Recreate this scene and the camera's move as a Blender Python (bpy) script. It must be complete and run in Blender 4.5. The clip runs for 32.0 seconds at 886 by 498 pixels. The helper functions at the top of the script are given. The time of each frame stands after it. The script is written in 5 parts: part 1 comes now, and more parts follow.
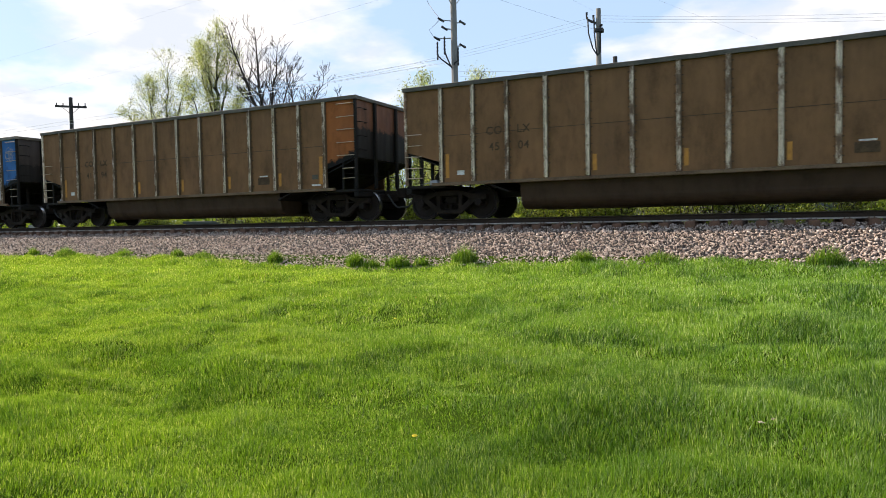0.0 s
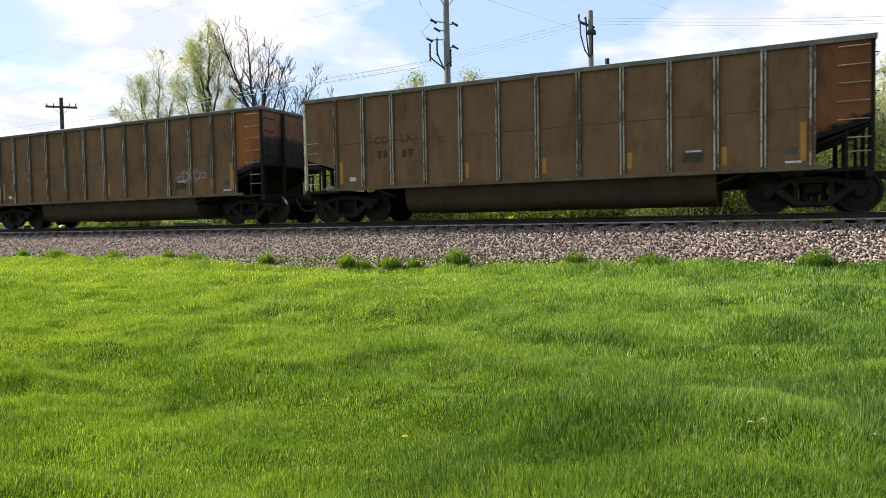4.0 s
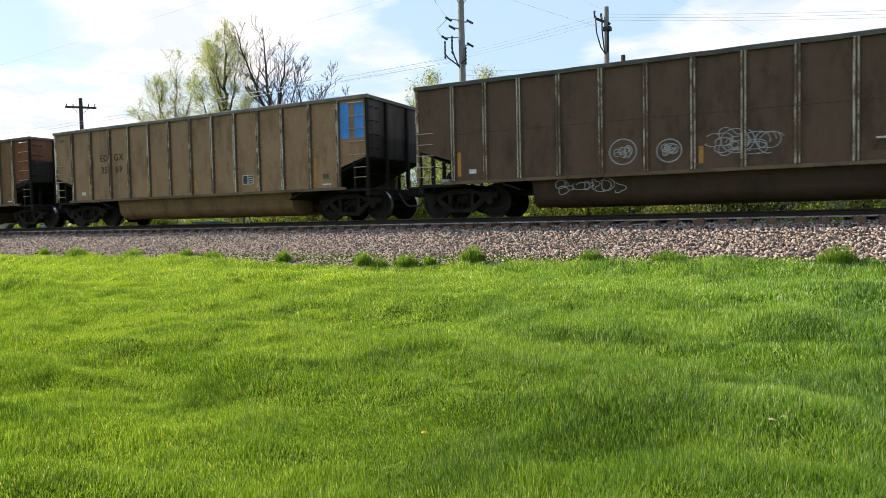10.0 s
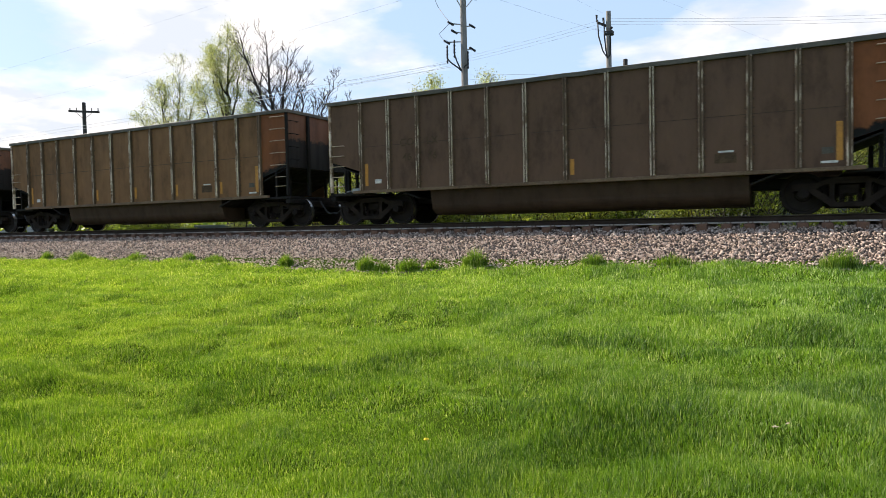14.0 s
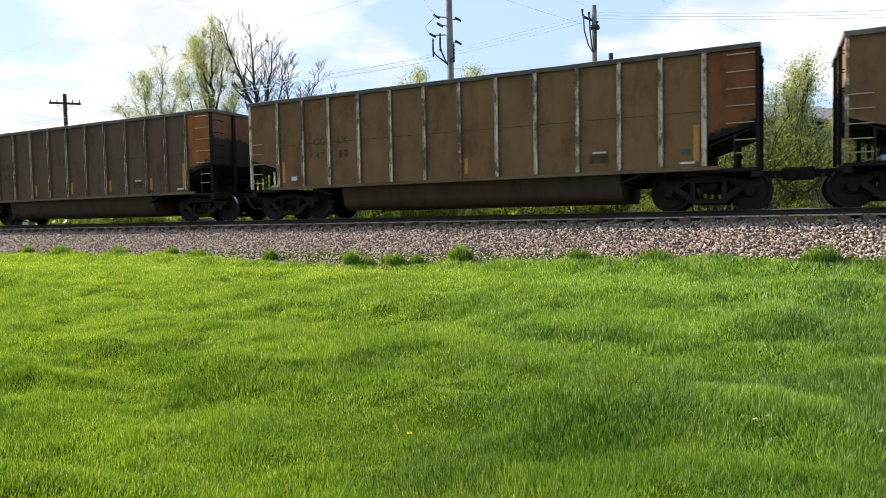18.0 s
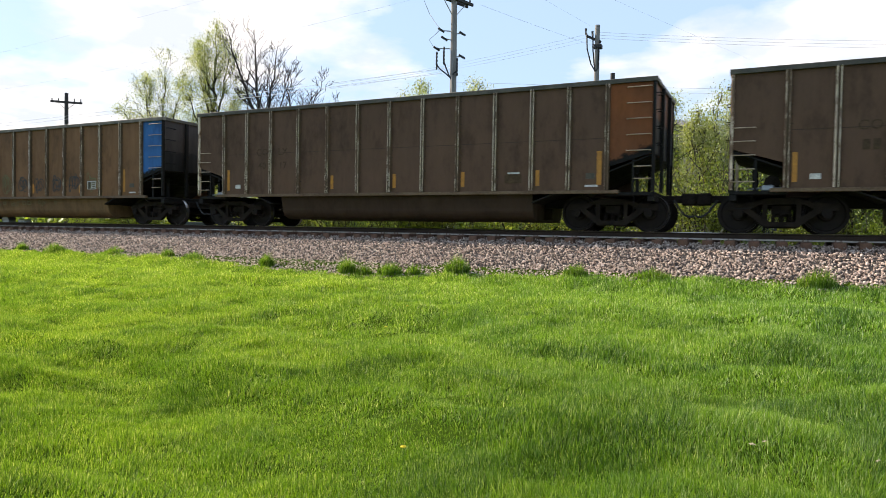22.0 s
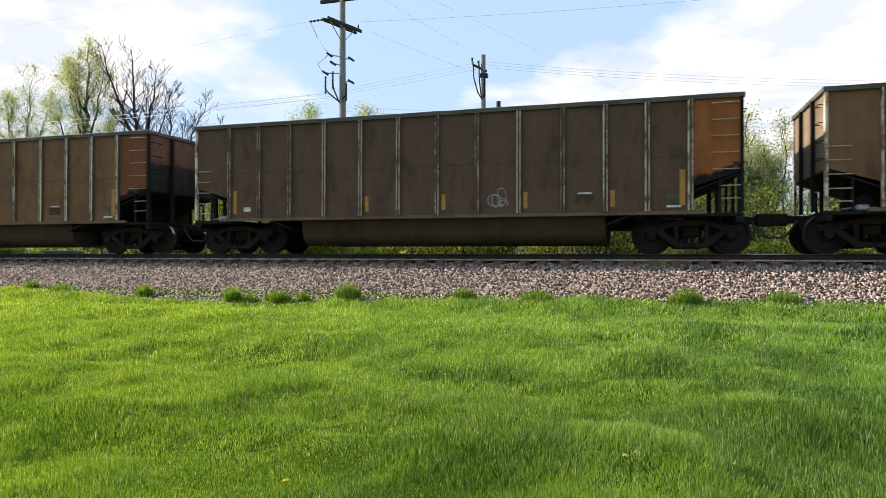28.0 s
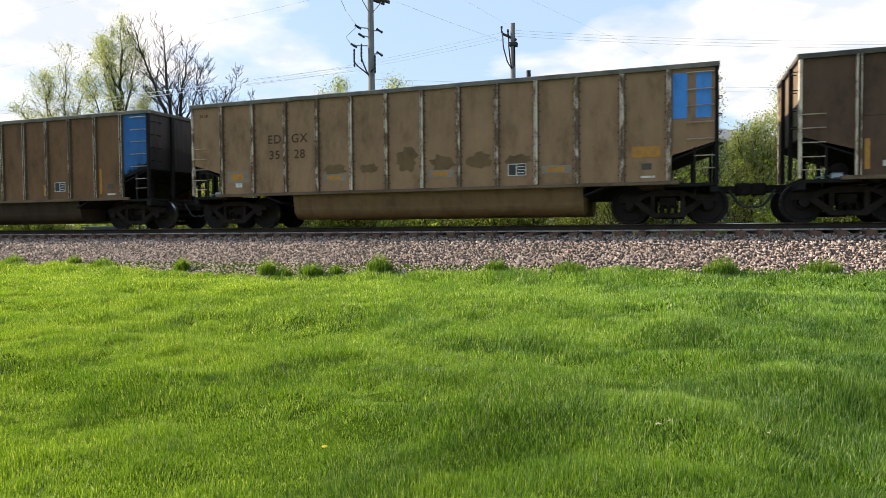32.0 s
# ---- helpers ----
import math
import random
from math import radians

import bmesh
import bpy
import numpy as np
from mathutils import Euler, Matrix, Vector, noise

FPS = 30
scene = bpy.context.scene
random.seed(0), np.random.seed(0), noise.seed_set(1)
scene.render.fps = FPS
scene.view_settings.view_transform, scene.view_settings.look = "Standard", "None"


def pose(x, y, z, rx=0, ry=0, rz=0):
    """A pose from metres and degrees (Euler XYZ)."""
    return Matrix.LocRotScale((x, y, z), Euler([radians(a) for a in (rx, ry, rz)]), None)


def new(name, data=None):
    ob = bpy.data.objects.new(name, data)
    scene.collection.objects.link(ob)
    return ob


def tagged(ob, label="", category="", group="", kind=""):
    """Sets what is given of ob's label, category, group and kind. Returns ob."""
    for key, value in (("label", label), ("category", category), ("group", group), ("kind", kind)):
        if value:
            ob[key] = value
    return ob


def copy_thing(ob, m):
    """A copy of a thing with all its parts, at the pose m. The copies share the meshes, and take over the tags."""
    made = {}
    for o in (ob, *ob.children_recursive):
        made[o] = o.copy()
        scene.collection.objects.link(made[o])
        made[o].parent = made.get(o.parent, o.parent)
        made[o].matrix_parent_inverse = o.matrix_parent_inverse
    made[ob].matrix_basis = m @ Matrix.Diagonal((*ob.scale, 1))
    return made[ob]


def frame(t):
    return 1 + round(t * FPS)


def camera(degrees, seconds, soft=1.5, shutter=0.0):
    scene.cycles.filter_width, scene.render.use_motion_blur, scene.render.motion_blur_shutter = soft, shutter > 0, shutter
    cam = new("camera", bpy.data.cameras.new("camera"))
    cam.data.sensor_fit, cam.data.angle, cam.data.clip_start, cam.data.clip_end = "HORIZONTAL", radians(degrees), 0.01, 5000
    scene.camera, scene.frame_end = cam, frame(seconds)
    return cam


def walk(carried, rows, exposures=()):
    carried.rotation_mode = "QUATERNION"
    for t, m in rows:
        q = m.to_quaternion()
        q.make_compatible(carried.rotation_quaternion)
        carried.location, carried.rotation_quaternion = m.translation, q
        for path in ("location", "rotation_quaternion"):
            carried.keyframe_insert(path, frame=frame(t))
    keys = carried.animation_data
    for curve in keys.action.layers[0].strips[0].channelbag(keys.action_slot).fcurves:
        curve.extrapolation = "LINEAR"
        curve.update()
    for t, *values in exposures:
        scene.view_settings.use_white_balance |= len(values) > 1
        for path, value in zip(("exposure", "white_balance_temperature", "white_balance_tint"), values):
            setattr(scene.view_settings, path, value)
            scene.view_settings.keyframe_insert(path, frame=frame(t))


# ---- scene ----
cam = camera(67.0, 32.0, soft=0.75, shutter=0.06)
PATH = [
    (0, pose(-0.004, -0.000, 1.598, 87.66, 1.09, 26.57)),
    (0.5, pose(-0.007, 0.000, 1.594, 87.80, 0.47, 26.92)),
    (1, pose(-0.014, 0.001, 1.595, 88.00, 0.65, 26.96)),
    (1.5, pose(-0.018, -0.000, 1.594, 88.04, 0.79, 26.82)),
    (2, pose(-0.009, 0.001, 1.593, 88.11, 0.92, 26.74)),
    (2.5, pose(-0.011, -0.002, 1.599, 88.27, 0.70, 26.81)),
    (4.5, pose(0.017, 0.013, 1.585, 87.39, 1.45, 24.74)),
    (5, pose(0.024, -0.035, 1.598, 87.30, 1.35, 20.63)),
    (5.5, pose(0.012, -0.050, 1.605, 87.46, 1.39, 21.24)),
    (6, pose(0.001, -0.055, 1.594, 87.26, 1.39, 22.51)),
    (6.5, pose(-0.011, -0.050, 1.600, 87.26, 1.35, 26.11)),
    (7, pose(-0.013, -0.015, 1.584, 87.28, 1.24, 26.69)),
    (7.5, pose(-0.017, -0.017, 1.587, 87.14, 0.97, 26.61)),
    (8, pose(-0.019, -0.012, 1.589, 87.15, 0.62, 26.45)),
    (8.5, pose(-0.016, -0.012, 1.596, 87.35, 0.92, 27.13)),
    (9, pose(-0.006, -0.009, 1.591, 87.59, 1.00, 27.60)),
    (9.5, pose(-0.016, -0.012, 1.586, 87.68, 0.87, 27.53)),
    (10, pose(-0.007, -0.017, 1.583, 87.63, 1.20, 27.22)),
    (10.5, pose(-0.007, -0.016, 1.599, 87.60, 1.26, 26.96)),
    (11, pose(-0.006, -0.018, 1.600, 87.72, 1.07, 26.91)),
    (11.5, pose(-0.003, -0.018, 1.601, 87.80, 1.07, 26.92)),
    (12, pose(0.003, -0.024, 1.593, 87.98, 1.02, 26.65)),
    (12.5, pose(-0.009, -0.025, 1.593, 88.11, 1.12, 26.60)),
    (13, pose(-0.007, -0.018, 1.599, 88.11, 1.23, 27.00)),
    (13.5, pose(-0.012, -0.007, 1.595, 88.14, 0.82, 27.22)),
    (14, pose(-0.012, -0.009, 1.601, 87.95, 1.19, 27.41)),
    (14.5, pose(-0.024, 0.011, 1.594, 87.78, 1.53, 27.64)),
    (16.5, pose(-0.011, 0.034, 1.588, 87.57, 0.96, 28.03)),
    (17, pose(-0.001, 0.016, 1.590, 87.48, 1.25, 26.93)),
    (17.5, pose(-0.009, 0.006, 1.594, 87.38, 0.96, 26.37)),
    (18, pose(-0.004, 0.014, 1.598, 87.40, 1.12, 26.22)),
    (18.5, pose(-0.014, 0.017, 1.593, 87.31, 0.98, 26.15)),
    (19, pose(-0.024, 0.013, 1.598, 87.18, 0.36, 26.10)),
    (19.5, pose(-0.019, 0.018, 1.603, 87.60, -0.89, 26.01)),
    (20, pose(-0.015, 0.009, 1.612, 87.35, 0.66, 23.58)),
    (20.5, pose(-0.052, 0.051, 1.597, 87.26, -0.34, 25.42)),
    (21, pose(-0.082, 0.073, 1.623, 86.91, -0.84, 26.57)),
    (21.5, pose(-0.042, 0.047, 1.627, 88.35, -0.74, 25.30)),
    (22, pose(-0.043, 0.013, 1.601, 88.46, -0.96, 25.93)),
    (22.5, pose(-0.011, 0.016, 1.592, 88.34, -0.44, 26.07)),
    (23, pose(0.006, 0.002, 1.593, 88.20, -0.86, 25.10)),
    (23.5, pose(0.019, 0.019, 1.591, 88.26, -1.06, 24.38)),
    (24, pose(0.041, 0.020, 1.594, 88.11, 0.08, 21.38)),
    (24.5, pose(0.038, 0.012, 1.602, 87.71, 0.41, 18.13)),
    (25, pose(0.027, -0.001, 1.601, 87.64, -0.19, 17.93)),
    (25.5, pose(0.025, 0.013, 1.609, 87.65, -1.00, 15.76)),
    (27.5, pose(0.035, -0.008, 1.619, 90.99, -0.35, 16.15)),
    (28, pose(0.035, 0.027, 1.610, 90.60, -0.09, 16.84)),
    (28.5, pose(0.042, -0.016, 1.625, 90.19, 1.22, 17.70)),
    (29, pose(0.042, 0.002, 1.619, 89.57, 1.22, 18.72)),
    (29.5, pose(0.043, 0.009, 1.611, 89.21, 1.26, 18.89)),
    (30, pose(0.033, -0.009, 1.619, 88.76, 0.84, 18.98)),
    (30.5, pose(0.028, 0.011, 1.614, 88.33, 0.71, 19.21)),
    (31, pose(0.034, 0.000, 1.614, 88.27, 0.64, 19.24)),
    (31.5, pose(0.037, -0.002, 1.612, 88.21, 0.58, 19.29)),
    (32, pose(0.032, -0.010, 1.606, 88.24, 0.49, 19.44)),
]
walk(cam, PATH, exposures=[(0.0, 0.93, 6900.0, 14.0), (5.0, 0.92, 6900.0, 14.0), (7.0, 1.03, 6900.0, 14.0), (9.0, 1.04, 6900.0, 14.0), (10.5, 0.98, 6900.0, 14.0), (13.0, 0.93, 6900.0, 14.0), (17.0, 0.97, 6900.0, 14.0), (19.0, 1.03, 6900.0, 14.0), (21.0, 1.07, 6900.0, 14.0), (22.0, 1.02, 6900.0, 14.0), (24.0, 0.88, 6900.0, 14.0), (25.0, 0.88, 6900.0, 14.0), (28.0, 0.95, 6900.0, 14.0), (30.0, 0.99, 6900.0, 14.0), (32.0, 0.95, 6900.0, 14.0)])

# ---- world and sun ----
SUN = Vector((-1.0, 0.03, 0.62)).normalized()      # towards the sun, almost along the track
world = bpy.data.worlds.new("sky")
scene.world = world
world.use_nodes = True


class Tree:
    """Short hand for building a node tree."""

    def __init__(self, tree):
        self.t = tree

    def n(self, kind, **kw):
        node = self.t.nodes.new(kind)
        for k, v in kw.items():
            if k == "op":
                node.operation = v
            elif k == "blend":
                node.data_type, node.blend_type = "RGBA", v
            elif k == "ramp":
                els = node.color_ramp.elements
                els[0].position, els[0].color = v[0][0], v[0][1]
                els[1].position, els[1].color = v[-1][0], v[-1][1]
                for pos, col in v[1:-1]:
                    els.new(pos).color = col
            else:
                sock = [s for s in node.inputs if s.name == k and s.enabled][0]
                sock.default_value = v
        return node

    def link(self, a, b):
        self.t.links.new(a, b)

    def math(self, op, a, b=None, c=None, clamp=False):
        node = self.t.nodes.new("ShaderNodeMath")
        node.operation, node.use_clamp = op, clamp
        for i, v in enumerate((a, b, c)):
            if v is None:
                continue
            if isinstance(v, (int, float)):
                node.inputs[i].default_value = v
            else:
                self.link(v, node.inputs[i])
        return node.outputs[0]

    def noise(self, vec, scale, detail=4, rough=0.55, stretch=None):
        if stretch:
            m = self.n("ShaderNodeMapping", Scale=stretch)
            self.link(vec, m.inputs["Vector"])
            vec = m.outputs[0]
        node = self.n("ShaderNodeTexNoise", Scale=scale, Detail=detail, Roughness=rough)
        self.link(vec, node.inputs["Vector"])
        return node.outputs["Fac"]

    def ramp(self, fac, stops):
        node = self.n("ShaderNodeValToRGB", ramp=[(p, (c, c, c, 1) if isinstance(c, (int, float)) else (*c, 1)) for p, c in stops])
        self.link(fac, node.inputs[0])
        return node.outputs[0]

    def mix(self, fac, a, b, blend="MIX"):
        node = self.n("ShaderNodeMix", blend=blend)
        for sock, v in ((node.inputs[0], fac), (node.inputs[6], a), (node.inputs[7], b)):
            if isinstance(v, (int, float)):
                sock.default_value = v
            elif isinstance(v, tuple):
                sock.default_value = (*v, 1)
            else:
                self.link(v, sock)
        return node.outputs[2]


def build_sky():
    t = Tree(world.node_tree)
    world.node_tree.nodes.clear()
    out = t.n("ShaderNodeOutputWorld")
    bg = t.n("ShaderNodeBackground", Strength=0.12)
    sky = t.n("ShaderNodeTexSky")
    sky.sky_type, sky.sun_disc = "NISHITA", False
    sky.sun_elevation = math.asin(SUN.z)
    sky.sun_rotation = math.atan2(SUN.x, SUN.y)
    sky.air_density, sky.dust_density, sky.ozone_density = 1.0, 0.6, 1.5
    co = t.n("ShaderNodeTexCoord").outputs["Generated"]
    sep = t.n("ShaderNodeSeparateXYZ")
    t.link(co, sep.inputs[0])
    z = t.math("ADD", t.math("MAXIMUM", sep.outputs[2], 0.0), 0.16)
    flat = t.n("ShaderNodeCombineXYZ")
    t.link(t.math("DIVIDE", sep.outputs[0], z), flat.inputs[0])
    t.link(t.math("DIVIDE", sep.outputs[1], z), flat.inputs[1])
    big = t.noise(flat.outputs[0], CLOUD_SCALE, 7, 0.55)
    # cloud banks by direction, broken up by the noise
    total = t.math("MULTIPLY_ADD", big, 0.9, -0.16)
    for (dx, dy, dz), width, push in CLOUDS:
        dot = t.n("ShaderNodeVectorMath", op="DOT_PRODUCT")
        t.link(co, dot.inputs[0])
        dot.inputs[1].default_value = Vector((dx, dy, dz)).normalized()
        g = t.math("MULTIPLY", t.math("SUBTRACT", dot.outputs["Value"], 1.0), 1.0 / (width * width))
        total = t.math("MULTIPLY_ADD", t.math("EXPONENT", g), push, total)
    cover = t.ramp(total, [(0.38, 0.0), (0.46, 0.45), (0.56, 1.0)])
    fine = t.noise(flat.outputs[0], CLOUD_SCALE * 2.3, 5, 0.5)
    white = t.mix(t.ramp(fine, [(0.40, 0.0), (0.62, 1.0)]), (3.6, 4.05, 4.65), (5.3, 5.3, 5.35))
    haze = t.mix(0.8, sky.outputs[0], (2.40, 3.45, 4.85))
    t.link(t.mix(cover, haze, white), bg.inputs["Color"])
    t.link(bg.outputs[0], out.inputs[0])


CLOUD_SCALE = 1.6
CLOUDS = [
    ((-0.675, 0.680, 0.283), 0.085, 0.34), ((-0.76, 0.58, 0.29), 0.07, 0.20), ((-0.56, 0.76, 0.32), 0.07, 0.24), ((-0.84, 0.52, 0.13), 0.09, 0.34), ((-0.50, 0.84, 0.19), 0.06, 0.18),
    ((-0.24, 0.94, 0.24), 0.05, 0.20), ((-0.11, 0.96, 0.24), 0.06, 0.26), ((0.05, 0.97, 0.235), 0.055, 0.30), ((0.23, 0.93, 0.27), 0.085, 0.36), ((0.15, 0.96, 0.215), 0.07, 0.30),
    ((-0.38, 0.86, 0.33), 0.09, -0.20), ((-0.20, 0.92, 0.34), 0.09, -0.20), ((-0.82, 0.52, 0.23), 0.06, -0.14),
]
build_sky()
sun = new("sun", bpy.data.lights.new("sun", "SUN"))
sun.data.energy, sun.data.angle, sun.data.color = 5.0, radians(0.6), (1.0, 0.94, 0.84)
sun.matrix_world = SUN.to_track_quat("Z", "Y").to_matrix().to_4x4()
tagged(sun, "", "", "", "structure")

# ---- materials ----


def material(name, build, rough=0.7, metal=0.0, spec=0.4):
    m = bpy.data.materials.new(name)
    m.use_nodes = True
    t = Tree(m.node_tree)
    b = [n for n in m.node_tree.nodes if n.type == "BSDF_PRINCIPLED"][0]
    b.inputs["Roughness"].default_value, b.inputs["Metallic"].default_value = rough, metal
    b.inputs["Specular IOR Level"].default_value = spec
    pos = t.n("ShaderNodeTexCoord").outputs["Object"]
    build(t, b, pos)
    return m


def bump(t, b, height, strength, dist=0.01):
    node = t.n("ShaderNodeBump", Strength=strength, Distance=dist)
    t.link(height, node.inputs["Height"])
    t.link(node.outputs[0], b.inputs["Normal"])


def plain(c1, c2, scale=6.0, grain=60.0, relief=0.2):
    """Two close colours in patches, with fine grain on top."""
    def build(t, b, pos):
        f = t.math("MULTIPLY_ADD", t.noise(pos, grain, 3), 0.4, t.math("MULTIPLY", t.noise(pos, scale, 4), 0.6))
        t.link(t.mix(t.ramp(f, [(0.35, 0.0), (0.65, 1.0)]), c1, c2), b.inputs["Base Color"])
        bump(t, b, t.noise(pos, grain, 3), relief)
    return build


def dusty_paint(base, dust, cover=0.5, streak=0.5):
    """Old car paint under coal dust: streaks from the top, blotches, darker seams, a tint that differs from car to car."""
    def build(t, b, pos):
        rnd = t.n("ShaderNodeObjectInfo").outputs["Random"]
        shift = t.n("ShaderNodeVectorMath", op="ADD")
        off = t.n("ShaderNodeCombineXYZ")
        t.link(t.math("MULTIPLY", rnd, 57.0), off.inputs[0])
        t.link(pos, shift.inputs[0])
        t.link(off.outputs[0], shift.inputs[1])
        p = shift.outputs[0]
        blot = t.noise(p, 0.9, 6, 0.6)
        run = t.noise(p, 5.0, 4, 0.6, (1.0, 1.0, 0.10))
        grain = t.noise(p, 45.0, 3, 0.6)
        f = t.math("ADD", t.math("MULTIPLY", blot, 0.55), t.math("MULTIPLY", run, streak * 0.5))
        f = t.math("MULTIPLY_ADD", grain, 0.18, f)
        f = t.ramp(f, [(0.30, max(0.0, cover - 0.5)), (0.75, min(1.0, cover + 0.5))])
        c = t.mix(f, base, dust)
        stain = t.ramp(t.noise(p, 2.2, 6, 0.7, (1.0, 1.0, 0.45)), [(0.30, 1.14), (0.50, 1.0), (0.72, 0.60)])
        c = t.mix(1.0, c, stain, "MULTIPLY")
        t.link(c, b.inputs["Base Color"])
        t.link(t.ramp(run, [(0.3, 0.55), (0.7, 0.85)]), b.inputs["Roughness"])
        dents = t.math("ADD", t.math("MULTIPLY", t.noise(p, 2.0, 2), 1.0), t.math("MULTIPLY", grain, 0.03))
        bump(t, b, dents, 0.35, 0.03)
    return build


M = {}
M["side_brown"] = material("dusty_brown_side", dusty_paint((0.245, 0.122, 0.055), (0.118, 0.066, 0.035)), 0.85, 0.0, 0.1)
M["side_grey"] = material("dusty_grey_brown_side", dusty_paint((0.136, 0.076, 0.047), (0.097, 0.058, 0.040)), 0.85, 0.0, 0.1)
M["side_tan"] = material("dusty_tan_side", dusty_paint((0.232, 0.117, 0.055), (0.140, 0.075, 0.040)), 0.85, 0.0, 0.1)
M["side_pale"] = material("dusty_pale_side", dusty_paint((0.364, 0.208, 0.113), (0.240, 0.137, 0.074)), 0.85, 0.0, 0.1)
M["end_tan"] = material("dusty_rear_end", dusty_paint((0.231, 0.169, 0.104), (0.128, 0.093, 0.063)), 0.85, 0.0, 0.1)
M["brightblue"] = material("bright_blue_end", dusty_paint((0.055, 0.260, 0.640), (0.060, 0.210, 0.500), 0.3))
# Coal dust, blackened further: shade under the body is put into the colour
M["dark"] = material("black_dust_shade", dusty_paint((0.009, 0.008, 0.007), (0.018, 0.015, 0.013)), 0.9, 0.0, 0.15)
M["tub"] = material("dark_tub_steel", dusty_paint((0.042, 0.026, 0.017), (0.061, 0.037, 0.022)), 0.8, 0.0, 0.15)
M["tub_tan"] = material("tan_tub_steel", dusty_paint((0.208, 0.121, 0.054), (0.116, 0.072, 0.038)), 0.8, 0.0, 0.15)
M["reflector"] = material("orange_reflector", plain((0.560, 0.236, 0.029), (0.350, 0.149, 0.029), 9.0, 60.0), 0.6)
M["white"] = material("stencil_white", plain((0.74, 0.71, 0.66), (0.40, 0.36, 0.32), 8.0, 60.0), 0.7)
M["letter"] = material("stencil_dark", plain((0.054, 0.036, 0.023), (0.110, 0.070, 0.040), 9.0, 60.0), 0.9, 0.0, 0.1)
M["rivet"] = material("dark_rivet", plain((0.050, 0.034, 0.024), (0.080, 0.052, 0.034), 9.0, 60.0), 0.8, 0.0, 0.2)
M["spray"] = material("spray_pale", plain((0.42, 0.39, 0.38), (0.24, 0.21, 0.19), 7.0, 50.0), 0.85)
M["spray_grey"] = material("spray_grey", plain((0.31, 0.255, 0.19), (0.21, 0.165, 0.12), 3.0, 40.0), 0.85)
M["spray_dark"] = material("spray_dark", plain((0.040, 0.036, 0.036), (0.07, 0.055, 0.045), 7.0, 50.0), 0.8)
M["spray_yellow"] = material("spray_yellow", plain((0.17, 0.15, 0.06), (0.11, 0.09, 0.045), 7.0, 50.0), 0.8)
M["coal"] = material("coal", plain((0.010, 0.010, 0.011), (0.030, 0.029, 0.028), 12.0, 70.0, 0.6), 0.5)


def scuffed(t, b, pos):
    """Post paint knocked off in patches: bare pale metal, rust round it, brown paint between."""
    rnd = t.n("ShaderNodeObjectInfo").outputs["Random"]
    shift = t.n("ShaderNodeVectorMath", op="ADD")
    off = t.n("ShaderNodeCombineXYZ")
    t.link(t.math("MULTIPLY", rnd, 83.0), off.inputs[2])
    t.link(pos, shift.inputs[0])
    t.link(off.outputs[0], shift.inputs[1])
    f = t.noise(shift.outputs[0], 2.6, 6, 0.72, (2.6, 1.0, 1.0))
    f = t.math("MULTIPLY_ADD", rnd, 0.14, f)
    c = t.ramp(f, [(0.40, (0.140, 0.082, 0.048)), (0.51, (0.200, 0.118, 0.066)), (0.55, (0.45, 0.33, 0.24)), (0.64, (0.75, 0.60, 0.44))])
    t.link(c, b.inputs["Base Color"])
    bump(t, b, f, 0.3)


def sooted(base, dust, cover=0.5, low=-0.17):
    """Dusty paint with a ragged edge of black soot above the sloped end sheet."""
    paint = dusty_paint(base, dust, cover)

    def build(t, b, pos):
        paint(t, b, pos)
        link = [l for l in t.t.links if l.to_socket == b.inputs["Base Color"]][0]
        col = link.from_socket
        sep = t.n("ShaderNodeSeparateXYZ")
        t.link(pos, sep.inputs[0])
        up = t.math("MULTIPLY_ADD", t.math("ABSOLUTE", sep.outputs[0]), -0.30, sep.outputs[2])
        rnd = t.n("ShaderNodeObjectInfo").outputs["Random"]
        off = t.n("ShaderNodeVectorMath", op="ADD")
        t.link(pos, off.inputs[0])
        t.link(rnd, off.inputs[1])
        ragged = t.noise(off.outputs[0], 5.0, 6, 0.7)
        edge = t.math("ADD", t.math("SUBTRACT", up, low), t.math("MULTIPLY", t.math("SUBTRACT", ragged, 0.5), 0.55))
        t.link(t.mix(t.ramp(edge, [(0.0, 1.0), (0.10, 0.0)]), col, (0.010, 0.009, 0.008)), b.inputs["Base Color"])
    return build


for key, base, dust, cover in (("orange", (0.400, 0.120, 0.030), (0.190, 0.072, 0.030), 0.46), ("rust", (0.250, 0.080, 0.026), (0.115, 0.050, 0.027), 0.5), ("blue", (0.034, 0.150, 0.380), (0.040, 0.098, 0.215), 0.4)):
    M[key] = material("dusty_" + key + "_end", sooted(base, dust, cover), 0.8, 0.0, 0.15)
# Front wall turned from the sun: its shade and coal dust share this black
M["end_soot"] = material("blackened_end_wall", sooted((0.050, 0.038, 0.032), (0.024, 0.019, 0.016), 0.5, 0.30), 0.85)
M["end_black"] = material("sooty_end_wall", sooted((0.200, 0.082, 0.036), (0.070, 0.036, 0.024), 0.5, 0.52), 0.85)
M["post"] = material("scuffed_post", scuffed, 0.6, 0.0, 0.4)
M["sill"] = material("worn_sill", plain((0.203, 0.135, 0.081), (0.079, 0.044, 0.024), 1.4, 30.0), 0.6, 0.0, 0.2)
M["post_web"] = material("dusty_post_web", dusty_paint((0.122, 0.075, 0.041), (0.071, 0.051, 0.033)), 0.8, 0.0, 0.15)
M["rim"] = material("worn_rim", plain((0.043, 0.038, 0.027), (0.129, 0.107, 0.079), 2.0, 40.0), 0.6, 0.1)
